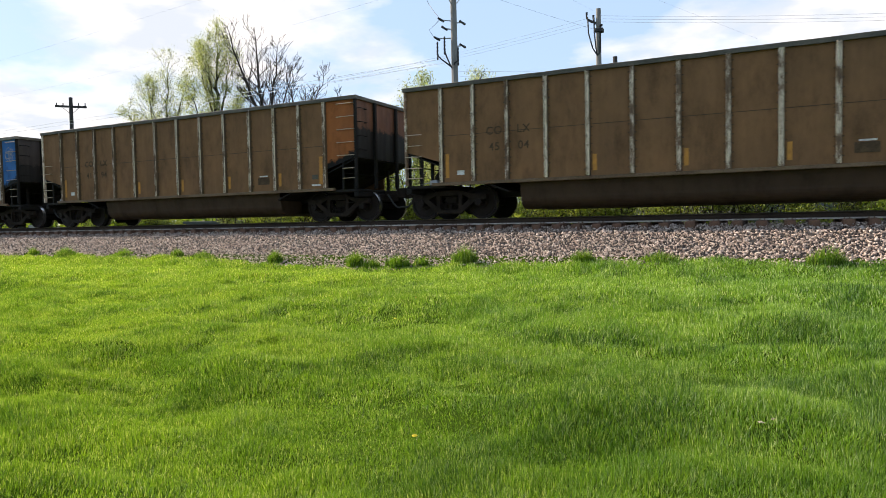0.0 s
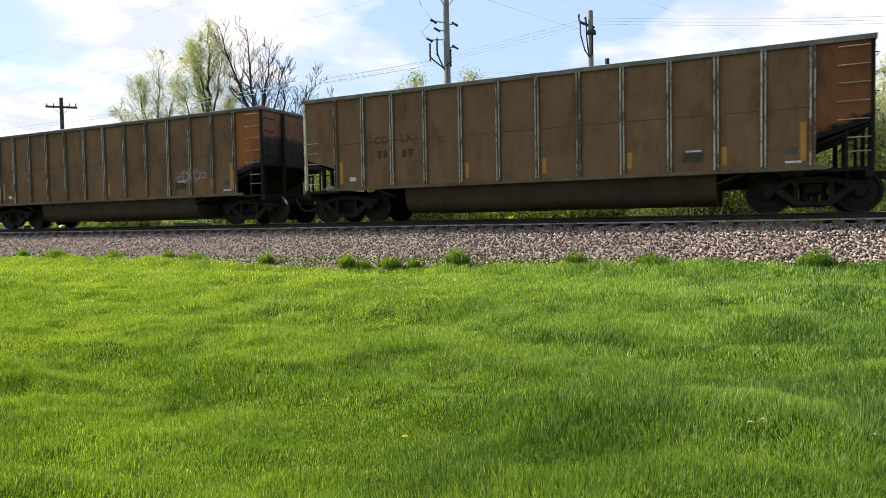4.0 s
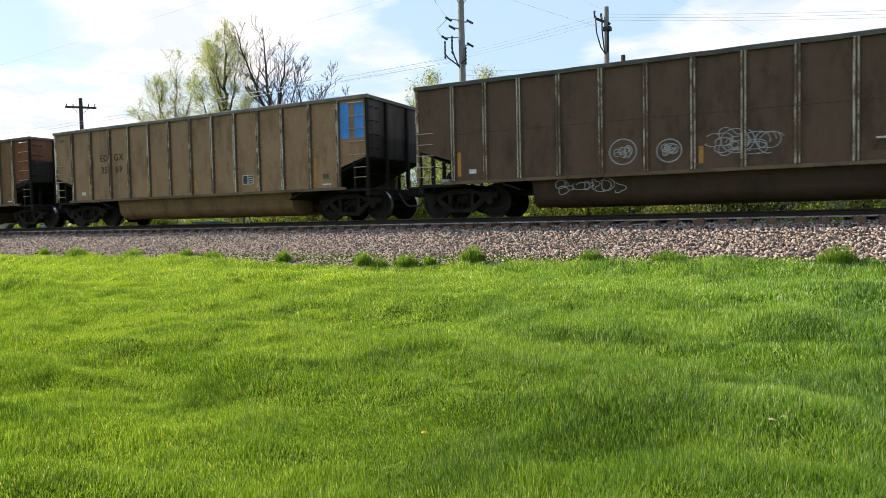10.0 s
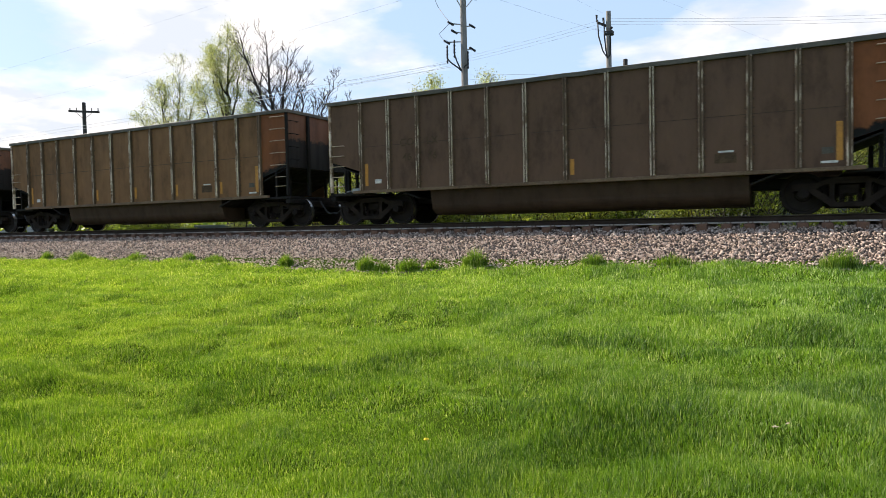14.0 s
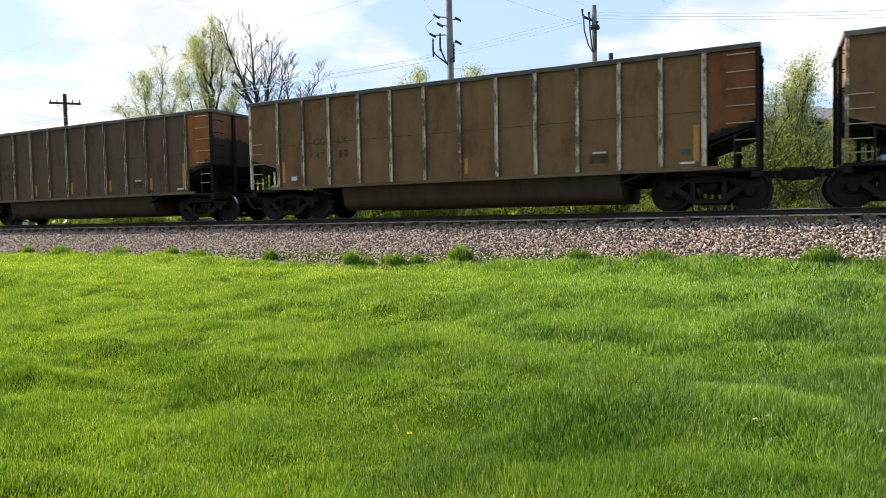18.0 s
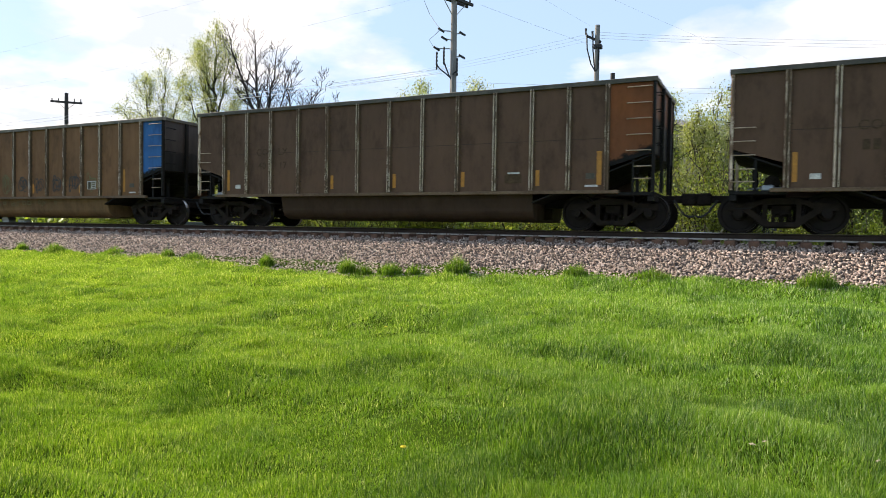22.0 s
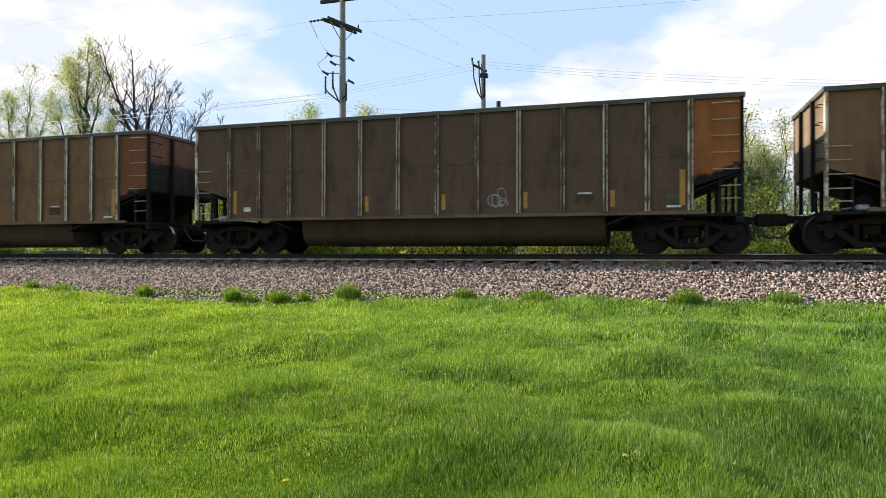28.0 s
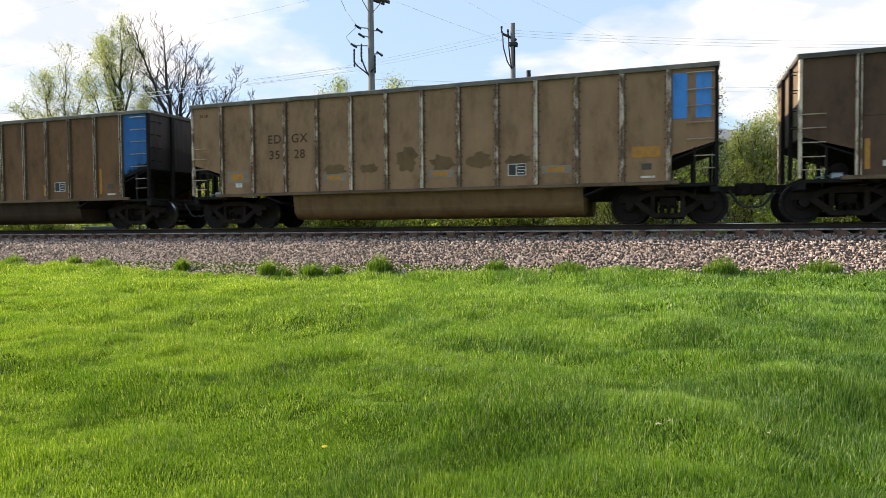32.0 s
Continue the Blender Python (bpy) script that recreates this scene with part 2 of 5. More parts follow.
M["rim_pale"] = material("pale_worn_rim", plain((0.241, 0.200, 0.154), (0.086, 0.075, 0.055), 2.2, 30.0), 0.7)
# Raised pale tone: sunlight along the bars is put into the colour
M["rung"] = material("sunlit_worn_rung", plain((0.582, 0.439, 0.319), (0.265, 0.191, 0.136), 4.0, 40.0), 0.5, 0.2)
# Wheels and trucks: grime, plus the shade beneath the car, in the colour
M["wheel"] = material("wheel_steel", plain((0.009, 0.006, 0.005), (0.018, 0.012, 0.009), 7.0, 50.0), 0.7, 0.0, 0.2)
M["tread"] = material("polished_tread", plain((0.55, 0.53, 0.50), (0.42, 0.40, 0.38), 7.0, 50.0), 0.3, 1.0)
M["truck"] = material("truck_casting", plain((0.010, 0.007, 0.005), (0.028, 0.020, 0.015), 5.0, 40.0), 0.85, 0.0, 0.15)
M["rail_side"] = material("rail_web", plain((0.060, 0.040, 0.029), (0.032, 0.023, 0.018), 3.0, 50.0), 0.85, 0.0, 0.1)
M["rail_top"] = material("polished_rail_head", plain((0.62, 0.56, 0.48), (0.46, 0.40, 0.34), 3.0, 80.0, 0.05), 0.28, 0.95)
# Bright line of the lit flange, put into the foot's pale colour
M["rail_base"] = material("lit_rail_foot", plain((0.62, 0.55, 0.48), (0.34, 0.28, 0.24), 5.0, 60.0), 0.8)
M["tie"] = material("weathered_tie", plain((0.213, 0.105, 0.063), (0.100, 0.053, 0.034), 3.0, 40.0, 0.5), 0.9)
M["plate"] = material("tie_plate_rust", plain((0.220, 0.135, 0.096), (0.121, 0.072, 0.048), 9.0, 60.0), 0.9)


def stone_build(t, b, pos):
    isl = t.n("ShaderNodeNewGeometry").outputs["Random Per Island"]
    c = t.ramp(isl, [(0.0, (0.075, 0.052, 0.041)), (0.30, (0.320, 0.230, 0.180)), (0.75, (0.550, 0.418, 0.335)), (1.0, (0.690, 0.560, 0.470))])
    c = t.mix(0.5, c, t.ramp(t.noise(pos, 40.0, 3), [(0.3, 0.55), (0.7, 1.0)]), "MULTIPLY")
    t.link(c, b.inputs["Base Color"])


M["stone"] = material("ballast_stone", stone_build, 0.85)
# Near-black: the shade in the gaps between stones is put into this colour
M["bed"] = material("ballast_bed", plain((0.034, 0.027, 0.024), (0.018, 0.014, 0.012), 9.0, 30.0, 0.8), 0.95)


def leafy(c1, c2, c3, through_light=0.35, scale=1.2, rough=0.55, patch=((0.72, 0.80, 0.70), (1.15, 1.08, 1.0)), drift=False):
    """Leaves: a colour for each blade or leaf, patches on top, and light that passes through; drift: hue shifts from
    west to east, and the sheen of far grass is put into the colour.
    """
    def build(t, b, pos):
        isl = t.n("ShaderNodeNewGeometry").outputs["Random Per Island"]
        c = t.ramp(isl, [(0.0, c1), (0.5, c2), (0.82, c2), (1.0, c3)])
        c = t.mix(1.0, c, t.ramp(t.noise(pos, scale, 5, 0.6), [(0.32, patch[0]), (0.68, patch[1])]), "MULTIPLY")
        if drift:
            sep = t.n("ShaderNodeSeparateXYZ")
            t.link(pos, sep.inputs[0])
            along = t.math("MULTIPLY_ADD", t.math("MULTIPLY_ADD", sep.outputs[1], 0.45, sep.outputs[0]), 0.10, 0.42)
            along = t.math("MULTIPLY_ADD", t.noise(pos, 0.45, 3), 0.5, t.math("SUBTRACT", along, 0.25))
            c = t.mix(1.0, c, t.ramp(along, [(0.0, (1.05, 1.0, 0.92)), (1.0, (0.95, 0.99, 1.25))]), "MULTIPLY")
            # Sheen of the far lawn put into the colour: darker near, brighter towards the stone
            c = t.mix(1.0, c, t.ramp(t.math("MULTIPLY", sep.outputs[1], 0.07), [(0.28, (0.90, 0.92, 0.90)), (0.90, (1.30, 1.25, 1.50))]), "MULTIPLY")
        t.link(c, b.inputs["Base Color"])
        b.inputs["Roughness"].default_value = rough
        tl = t.n("ShaderNodeBsdfTranslucent")
        t.link(t.mix(1.0, c, (1.25, 1.2, 0.55), "MULTIPLY"), tl.inputs["Color"])
        mx = t.n("ShaderNodeMixShader")
        mx.inputs[0].default_value = through_light
        out = [n for n in t.t.nodes if n.type == "OUTPUT_MATERIAL"][0]
        t.link(b.outputs[0], mx.inputs[1])
        t.link(tl.outputs[0], mx.inputs[2])
        t.link(mx.outputs[0], out.inputs[0])
    return build


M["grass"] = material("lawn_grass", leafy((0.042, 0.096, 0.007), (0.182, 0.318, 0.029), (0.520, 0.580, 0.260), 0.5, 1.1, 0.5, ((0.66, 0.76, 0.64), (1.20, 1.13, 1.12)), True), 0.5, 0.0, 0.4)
# Darker green growth, with the shade among tall clumps put into its colour
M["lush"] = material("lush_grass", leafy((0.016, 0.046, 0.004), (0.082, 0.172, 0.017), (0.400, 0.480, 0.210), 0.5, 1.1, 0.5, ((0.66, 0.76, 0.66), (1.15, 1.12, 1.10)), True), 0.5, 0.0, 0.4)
M["lawn"] = material("lawn_soil_green", plain((0.026, 0.048, 0.005), (0.050, 0.082, 0.009), 1.2, 25.0, 0.6), 1.0, 0.0, 0.0)
M["leaf_spring"] = material("spring_leaves", leafy((0.17, 0.21, 0.04), (0.28, 0.33, 0.085), (0.42, 0.44, 0.20), 0.55))
M["leaf_pale"] = material("pale_budding_leaves", leafy((0.25, 0.28, 0.16), (0.39, 0.43, 0.27), (0.58, 0.60, 0.46), 0.5))
M["leaf_bush"] = material("bush_leaves", leafy((0.10, 0.145, 0.022), (0.185, 0.250, 0.048), (0.32, 0.36, 0.11), 0.5))
M["bark"] = material("bark", plain((0.050, 0.040, 0.034), (0.022, 0.018, 0.016), 3.0, 30.0, 0.8), 0.95)
M["pole"] = material("weathered_pole", plain((0.27, 0.255, 0.24), (0.17, 0.155, 0.14), 1.5, 40.0, 0.4), 0.9)
M["pole_dark"] = material("dark_pole", plain((0.060, 0.052, 0.048), (0.035, 0.030, 0.028), 1.5, 40.0, 0.4), 0.9)
M["wire"] = material("black_wire", plain((0.02, 0.02, 0.02), (0.035, 0.035, 0.035)), 0.7)
M["cable_grey"] = material("grey_wire", plain((0.459, 0.446, 0.486), (0.351, 0.338, 0.378)), 0.6)
M["siding"] = material("grey_siding", plain((0.12, 0.125, 0.125), (0.085, 0.09, 0.09), 1.0, 20.0), 0.9, 0.0, 0.1)
M["roofing"] = material("grey_roofing", plain((0.20, 0.20, 0.21), (0.14, 0.14, 0.15), 1.0, 30.0), 0.9)
M["white_paint"] = material("white_paint", plain((0.78, 0.78, 0.77), (0.66, 0.66, 0.65), 3.0, 30.0), 0.5)
M["galv"] = material("galvanised_steel", plain((0.40, 0.41, 0.42), (0.30, 0.31, 0.32), 3.0, 30.0), 0.45, 0.6)
M["dandelion"] = material("yellow_petals", plain((0.75, 0.60, 0.04), (0.62, 0.46, 0.03), 30.0, 90.0), 0.7)
M["seed"] = material("seed_head", plain((0.375, 0.320, 0.211), (0.270, 0.224, 0.136), 30.0, 90.0), 0.9)


# ---- lettering, made once as flat meshes ----
LETTERS = {}
for words in "CO LX ED GX 45 04 34 01 44 93 36 00 35 69 46 33 84 42 47 55 13 26 41 40 27 28 70 94 43 80 76 17 83".split():
    curve = bpy.data.curves.new("lettering", "FONT")
    curve.body, curve.size, curve.align_x, curve.extrude, curve.offset, curve.space_character = words, 0.36, "CENTER", 0.002, 0.004, 1.12
    ob = new("lettering", curve)
    LETTERS[words] = bpy.data.meshes.new_from_object(ob.evaluated_get(bpy.context.evaluated_depsgraph_get()))
    LETTERS[words].materials.clear()
    bpy.data.objects.remove(ob)

# ---- mesh helpers ----
RAIL_Z = 1.67            # top of rail
TRACK_Y = 18.05          # middle of the track
TOE_Y, TOE_Z = 14.6, 0.72   # where the stone meets the lawn


def mesh_of(name, verts, faces, mats, smooth=False, index=None):
    me = bpy.data.meshes.new(name)
    me.from_pydata([tuple(v) for v in verts], [], [tuple(f) for f in faces])
    for m in mats if isinstance(mats, (list, tuple)) else [mats]:
        me.materials.append(m)
    if smooth:
        me.polygons.foreach_set("use_smooth", [True] * len(me.polygons))
    if index is not None:
        me.polygons.foreach_set("material_index", index)
    me.update()
    return me


def part(name, bm, mats, parent, label="", smooth=False, at=None):
    """Links a bmesh (or a mesh) as one object under a thing or a part."""
    if isinstance(bm, bmesh.types.BMesh):
        me = bpy.data.meshes.new(name)
        bm.to_mesh(me)
        bm.free()
        for m in mats if isinstance(mats, (list, tuple)) else [mats]:
            me.materials.append(m)
        if smooth:
            me.polygons.foreach_set("use_smooth", [True] * len(me.polygons))
    else:
        me = bm
    ob = new(name, me)
    ob.parent = parent
    if at is not None:
        ob.matrix_basis = at if isinstance(at, Matrix) else Matrix.Translation(at)
    return tagged(ob, label)


def add_box(bm, x0, x1, y0, y1, z0, z1, bevel=0.0):
    ret = bmesh.ops.create_cube(bm, size=1.0)
    vs = ret["verts"]
    for v in vs:
        v.co = ((x0 + x1) / 2 + v.co.x * (x1 - x0), (y0 + y1) / 2 + v.co.y * (y1 - y0), (z0 + z1) / 2 + v.co.z * (z1 - z0))
    if bevel:
        es = list({e for v in vs for e in v.link_edges})
        bmesh.ops.bevel(bm, geom=es, offset=bevel, segments=1, affect="EDGES")
    return bm


def box(x0, x1, y0, y1, z0, z1, bevel=0.0):
    return add_box(bmesh.new(), x0, x1, y0, y1, z0, z1, bevel)


def add_tube(bm, pts, radius, sides=6, cap=True):
    """A round bar along the points; radius may be a list."""
    pts = [Vector(p) for p in pts]
    rings = []
    up = Vector((0.13, 0.31, 0.94)).normalized()
    for i, p in enumerate(pts):
        d = (pts[min(i + 1, len(pts) - 1)] - pts[max(i - 1, 0)]).normalized()
        a = d.cross(up)
        if a.length < 0.05:
            a = d.cross(Vector((1, 0, 0)))
        a.normalize()
        b = d.cross(a)
        r = radius[i] if isinstance(radius, (list, tuple)) else radius
        rings.append([bm.verts.new(p + (a * math.cos(k * math.tau / sides) + b * math.sin(k * math.tau / sides)) * r) for k in range(sides)])
    for q, s in zip(rings, rings[1:]):
        for k in range(sides):
            bm.faces.new((q[k], q[(k + 1) % sides], s[(k + 1) % sides], s[k]))
    if cap:
        bm.faces.new(rings[0][::-1])
        bm.faces.new(rings[-1])
    return bm


def tube(pts, radius, sides=6, cap=True):
    return add_tube(bmesh.new(), pts, radius, sides, cap)


def add_prism(bm, outline, axis, a0, a1):
    """A flat outline of (u, v) drawn out along an axis: x takes (y, z), y takes (x, z), z takes (x, y)."""
    def put(u, v, w):
        return {"x": (w, u, v), "y": (u, w, v), "z": (u, v, w)}[axis]
    lo = [bm.verts.new(put(u, v, a0)) for u, v in outline]
    hi = [bm.verts.new(put(u, v, a1)) for u, v in outline]
    n = len(outline)
    bm.faces.new(lo)
    bm.faces.new(hi[::-1])
    for i in range(n):
        bm.faces.new((lo[i], hi[i], hi[(i + 1) % n], lo[(i + 1) % n]))
    bmesh.ops.recalc_face_normals(bm, faces=bm.faces)
    return bm


def prism(outline, axis, a0, a1):
    return add_prism(bmesh.new(), outline, axis, a0, a1)


def add_disc(bm, c, r, y0, y1, sides=20):
    """A cylinder along y."""
    add_prism(bm, [(c[0] + r * math.cos(k * math.tau / sides), c[1] + r * math.sin(k * math.tau / sides)) for k in range(sides)], "y", y0, y1)
    return bm


# ---- ground ----

def smooth_step(a, b, v):
    t = np.clip((v - a) / (b - a), 0, 1)
    return t * t * (3 - 2 * t)


def value_noise(x, y, cell, seed):
    """Smooth random field with the given cell, from -1 to 1."""
    g = np.random.default_rng(seed).uniform(-1, 1, (256, 256))
    u, v = np.asarray(x, float) / cell, np.asarray(y, float) / cell
    i, j = np.floor(u).astype(int), np.floor(v).astype(int)
    a, b = u - i, v - j
    a, b = a * a * (3 - 2 * a), b * b * (3 - 2 * b)
    i0, i1, j0, j1 = i % 256, (i + 1) % 256, j % 256, (j + 1) % 256
    return (g[i0, j0] * (1 - a) + g[i1, j0] * a) * (1 - b) + (g[i0, j1] * (1 - a) + g[i1, j1] * a) * b


def lawn_edge(x):
    """Where the grass ends and the bare stone begins."""
    return 14.38 - 0.58 * np.exp(-((x + 9.5) / 4.5) ** 2) + 0.10 * value_noise(x, x * 0, 1.1, 3) + 0.07 * value_noise(x, x * 0, 0.4, 4)


def track_line(x):
    """Where the old wheel track runs through the lawn."""
    return 5.10 - 0.32 * smooth_step(-3.0, 0.0, x) + 0.14 * value_noise(x, x * 0, 2.6, 41)


def lawn_z(x, y):
    """Height of the ground: a lawn that rises to the stone, the bank under the stone, low ground behind."""
    x, y = np.asarray(x, float), np.asarray(y, float)
    base = np.where(y < 13.5, 0.40 * np.clip(y, -6, 13.5) / 13.5, 0.40 + 0.33 * (np.clip(y, 13.5, 14.6) - 13.5))
    humps = 0.12 * value_noise(x * 0.45 + 0.25 * y, y * 1.1, 1.15, 5) + (0.06 + 0.035 * smooth_step(-5.0, 0.0, x)) * value_noise(x * 0.8, y * 1.2, 0.8, 6) + 0.035 * value_noise(x, y, 0.4, 9)
    base = base + humps * (1 - smooth_step(11.5, 13.4, y)) * smooth_step(-200, -40, -np.abs(x))
    # an old wheel track along the slope, with a low lip
    base = base + np.where(np.abs(x) < 60, 0.055 * np.exp(-((y - track_line(x)) / 0.22) ** 2) - 0.04 * np.exp(-((y - track_line(x) + 0.55) / 0.30) ** 2), 0)
    return base + 0.32 * smooth_step(20.5, 24.0, y)


def build_ground():
    def axis(lo, hi, step, far):
        core = list(np.arange(lo, hi + 1e-6, step))
        out, d = [], step
        v = hi
        while v < far:
            d *= 1.5
            v += d
            out.append(v)
        left, d, v = [], step, lo
        while v > -far:
            d *= 1.5
            v -= d
            left.append(v)
        return np.array(left[::-1] + core + out)
    xs, ys = axis(-36.0, 14.0, 0.3, 2500.0), axis(-4.0, 26.0, 0.3, 2500.0)
    gx, gy = np.meshgrid(xs, ys)
    gz = lawn_z(gx, gy)
    w = len(xs)
    verts = np.stack([gx.ravel(), gy.ravel(), gz.ravel()], 1)
    faces = [(j * w + i, j * w + i + 1, (j + 1) * w + i + 1, (j + 1) * w + i) for j in range(len(ys) - 1) for i in range(w - 1)]
    ob = new("ground", mesh_of("ground", verts, faces, M["lawn"], True))
    tagged(ob, "green lawn ground rising gently to the railway stone", "ground", "", "structure")


build_ground()
rng = np.random.default_rng(7)


def blade_mesh(name, px, py, pz, length, width, mat, lean=0.50, wind=(0.03, 0.0), bent=True):
    """Grass blades at the given roots: bent ones of three triangles, or straight ones of a single triangle."""
    n = len(px)
    ang = rng.uniform(0, math.tau, n)
    # blades of one tuft lean the same way
    tuft = [0.20 * value_noise(px, py, 0.20, seed) + 0.10 * value_noise(px, py, 0.6, seed + 1) for seed in (51, 53)]
    face = rng.uniform(0, math.pi, n)
    tilt = np.abs(rng.normal(0, lean, n))
    ux, uy = np.cos(ang) * tilt + wind[0] + tuft[0], np.sin(ang) * tilt + wind[1] + tuft[1]
    sx, sy = np.cos(face) * width / 2, np.sin(face) * width / 2
    hz = length
    v = np.empty((n, 5 if bent else 3, 3))
    root = np.stack([px, py, pz], 1)
    side = np.stack([sx, sy, np.zeros(n)], 1)
    mid = root + np.stack([ux * hz * 0.30, uy * hz * 0.30, hz * 0.55], 1)
    tip = root + np.stack([ux * hz * 0.95, uy * hz * 0.95, hz * (1.0 - 0.25 * tilt)], 1)
    v[:, 0], v[:, 1] = root - side, root + side
    if bent:
        v[:, 2], v[:, 3] = mid + side * 0.8, mid - side * 0.8
    v[:, -1] = tip
    base = np.arange(n)[:, None] * v.shape[1]
    tris = (base[:, :, None] + np.array([[0, 1, 2], [0, 2, 3], [3, 2, 4]] if bent else [[0, 1, 2]])[None]).reshape(-1, 3)
    me = bpy.data.meshes.new(name)
    me.vertices.add(n * v.shape[1])
    me.vertices.foreach_set("co", v.ravel())
    me.loops.add(len(tris) * 3)
    me.loops.foreach_set("vertex_index", tris.ravel().astype(np.int32))
    me.polygons.add(len(tris))
    me.polygons.foreach_set("loop_start", np.arange(0, len(tris) * 3, 3, dtype=np.int32))
    me.polygons.foreach_set("loop_total", np.full(len(tris), 3, dtype=np.int32))
    me.materials.append(mat)
    me.update(calc_edges=True)
    return me


def tall(x, y):
    """How long the grass stands: patches of lush and thin growth."""
    return 1.0 + 0.38 * value_noise(x, y * 1.2, 1.3, 21) + 0.40 * value_noise(x, y, 0.42, 22) + 0.42 * value_noise(x, y, 0.19, 23)


def scatter_grass(name, label, x0, x1, y0, y1, dens, length, width, mat, choose, group, bent=True):
    n = int(dens * (x1 - x0) * (y1 - y0))
    px, py = rng.uniform(x0, x1, n), rng.uniform(y0, y1, n)
    keep = (py < lawn_edge(px)) & choose(px, py) & (rng.uniform(0, 1, n) < 0.75 + 0.3 * tall(px, py))
    px, py = px[keep], py[keep]
    k = np.clip(tall(px, py), 0.68, 1.9) * (1 - 0.42 * np.exp(-((py - track_line(px)) / 0.16) ** 2))
    ln = length * k * rng.uniform(0.55, 1.25, len(px))
    ob = new(name, blade_mesh(name, px, py, lawn_z(px, py) - 0.005, ln, width * rng.uniform(0.7, 1.2, len(px)), mat, bent=bent))
    tagged(ob, label, "grass", group, "stuff")


def lush_field(x, y):
    """Where the grass stands thick and dark: broken clumps, more of them towards the east."""
    return value_noise(x, y * 1.25, 0.95, 31) + 0.45 * value_noise(x, y, 0.33, 32) + 0.46 * np.clip((x + 2.5) / 3.0, -0.8, 1)


def build_lawn():
    bands = [(1.9, 4.4, 15000, 0.058, 0.0056), (4.4, 7.0, 9800, 0.066, 0.0078), (7.0, 10.5, 5200, 0.074, 0.0120), (10.5, 14.6, 3000, 0.082, 0.019)]
    for y0, y1, dens, length, width in bands:
        x0, x1 = -1.90 * y1 - 1.2, 0.42 * y1 + 1.0
        near = lambda px, py: (px > -1.90 * py - 1.0) & (px < 0.42 * py + 0.8)
        scatter_grass("lawn_grass", "lush green uncut lawn grass in uneven patches", x0, x1, y0, y1, dens, length, width, M["grass"], near, "lawn", False)
        thick = lambda px, py: near(px, py) & (lush_field(px, py) + rng.uniform(-0.18, 0.18, len(px)) > 0.48 + 0.35 * smooth_step(7.5, 11.0, py))
        scatter_grass("lush_grass", "tall dark green clumps of lawn grass", x0, x1, y0, y1, dens * 0.5, length * 1.35, width * 1.15, M["lush"], thick, "lawn clumps", False)
    # the lawn beside and behind
    rest = lambda px, py: ~((px > -1.90 * py - 1.0) & (px < 0.42 * py + 0.8) & (py > 1.9))
    scatter_grass("lawn_grass", "lush green uncut lawn grass in uneven patches", -36.0, 20.0, -6.0, 14.6, 110, 0.12, 0.03, M["grass"], rest, "lawn", False)


build_lawn()


def grass_tuft(x, y, radius, height, count):
    """A taller tuft where lawn and stone meet."""
    a, r = rng.uniform(0, math.tau, count), radius * np.sqrt(rng.uniform(0, 1, count))
    px, py = x + r * np.cos(a) * 1.3, y + r * np.sin(a) * 0.6
    ln = height * rng.uniform(0.5, 1.1, count) * (1.1 - 0.6 * r / radius)
    ob = new("grass_tuft", blade_mesh("grass_tuft", px - x, py - y, np.zeros(count), ln, np.full(count, 0.010), M["grass"], 0.42))
    ob.location = (x, y, float(lawn_z(x, y)) - 0.01)
    tagged(ob, "bright green grass tuft at the edge of the stone", "grass tuft", "tufts along the stone", "")


for tx, r, h, c in ((-9.4, 0.20, 0.34, 420), (-8.9, 0.20, 0.20, 250), (-8.2, 0.26, 0.26, 420), (-7.6, 0.16, 0.22, 220), (-6.55, 0.24, 0.36, 520), (-12.1, 0.20, 0.30, 420), (0.8, 0.26, 0.30, 420),
                    (-23.2, 0.22, 0.24, 260), (-21.4, 0.34, 0.26, 420), (-16.2, 0.20, 0.22, 240), (-15.0, 0.30, 0.20, 300), (-3.8, 0.22, 0.24, 300), (-2.2, 0.30, 0.20, 300), (2.6, 0.3, 0.22, 300), (-18.6, 0.3, 0.2, 240)):
    grass_tuft(tx, float(lawn_edge(tx)) + 0.06, r, h * 1.5, int(c * 1.5))


# ---- track ----

def build_bed():
    """The stone bed in cross section, drawn out along the track."""
    prof = [(13.4, 0.2), (13.45, 0.36), (16.15, 1.25), (16.55, 1.31), (19.55, 1.31), (19.95, 1.30), (21.6, 0.85), (21.8, 0.5)]
    bm = prism(prof, "x", -400.0, 300.0)
    me = bpy.data.meshes.new("ballast_bed")
    bm.to_mesh(me)
    bm.free()
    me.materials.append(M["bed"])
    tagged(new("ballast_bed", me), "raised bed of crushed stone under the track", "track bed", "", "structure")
    return prof


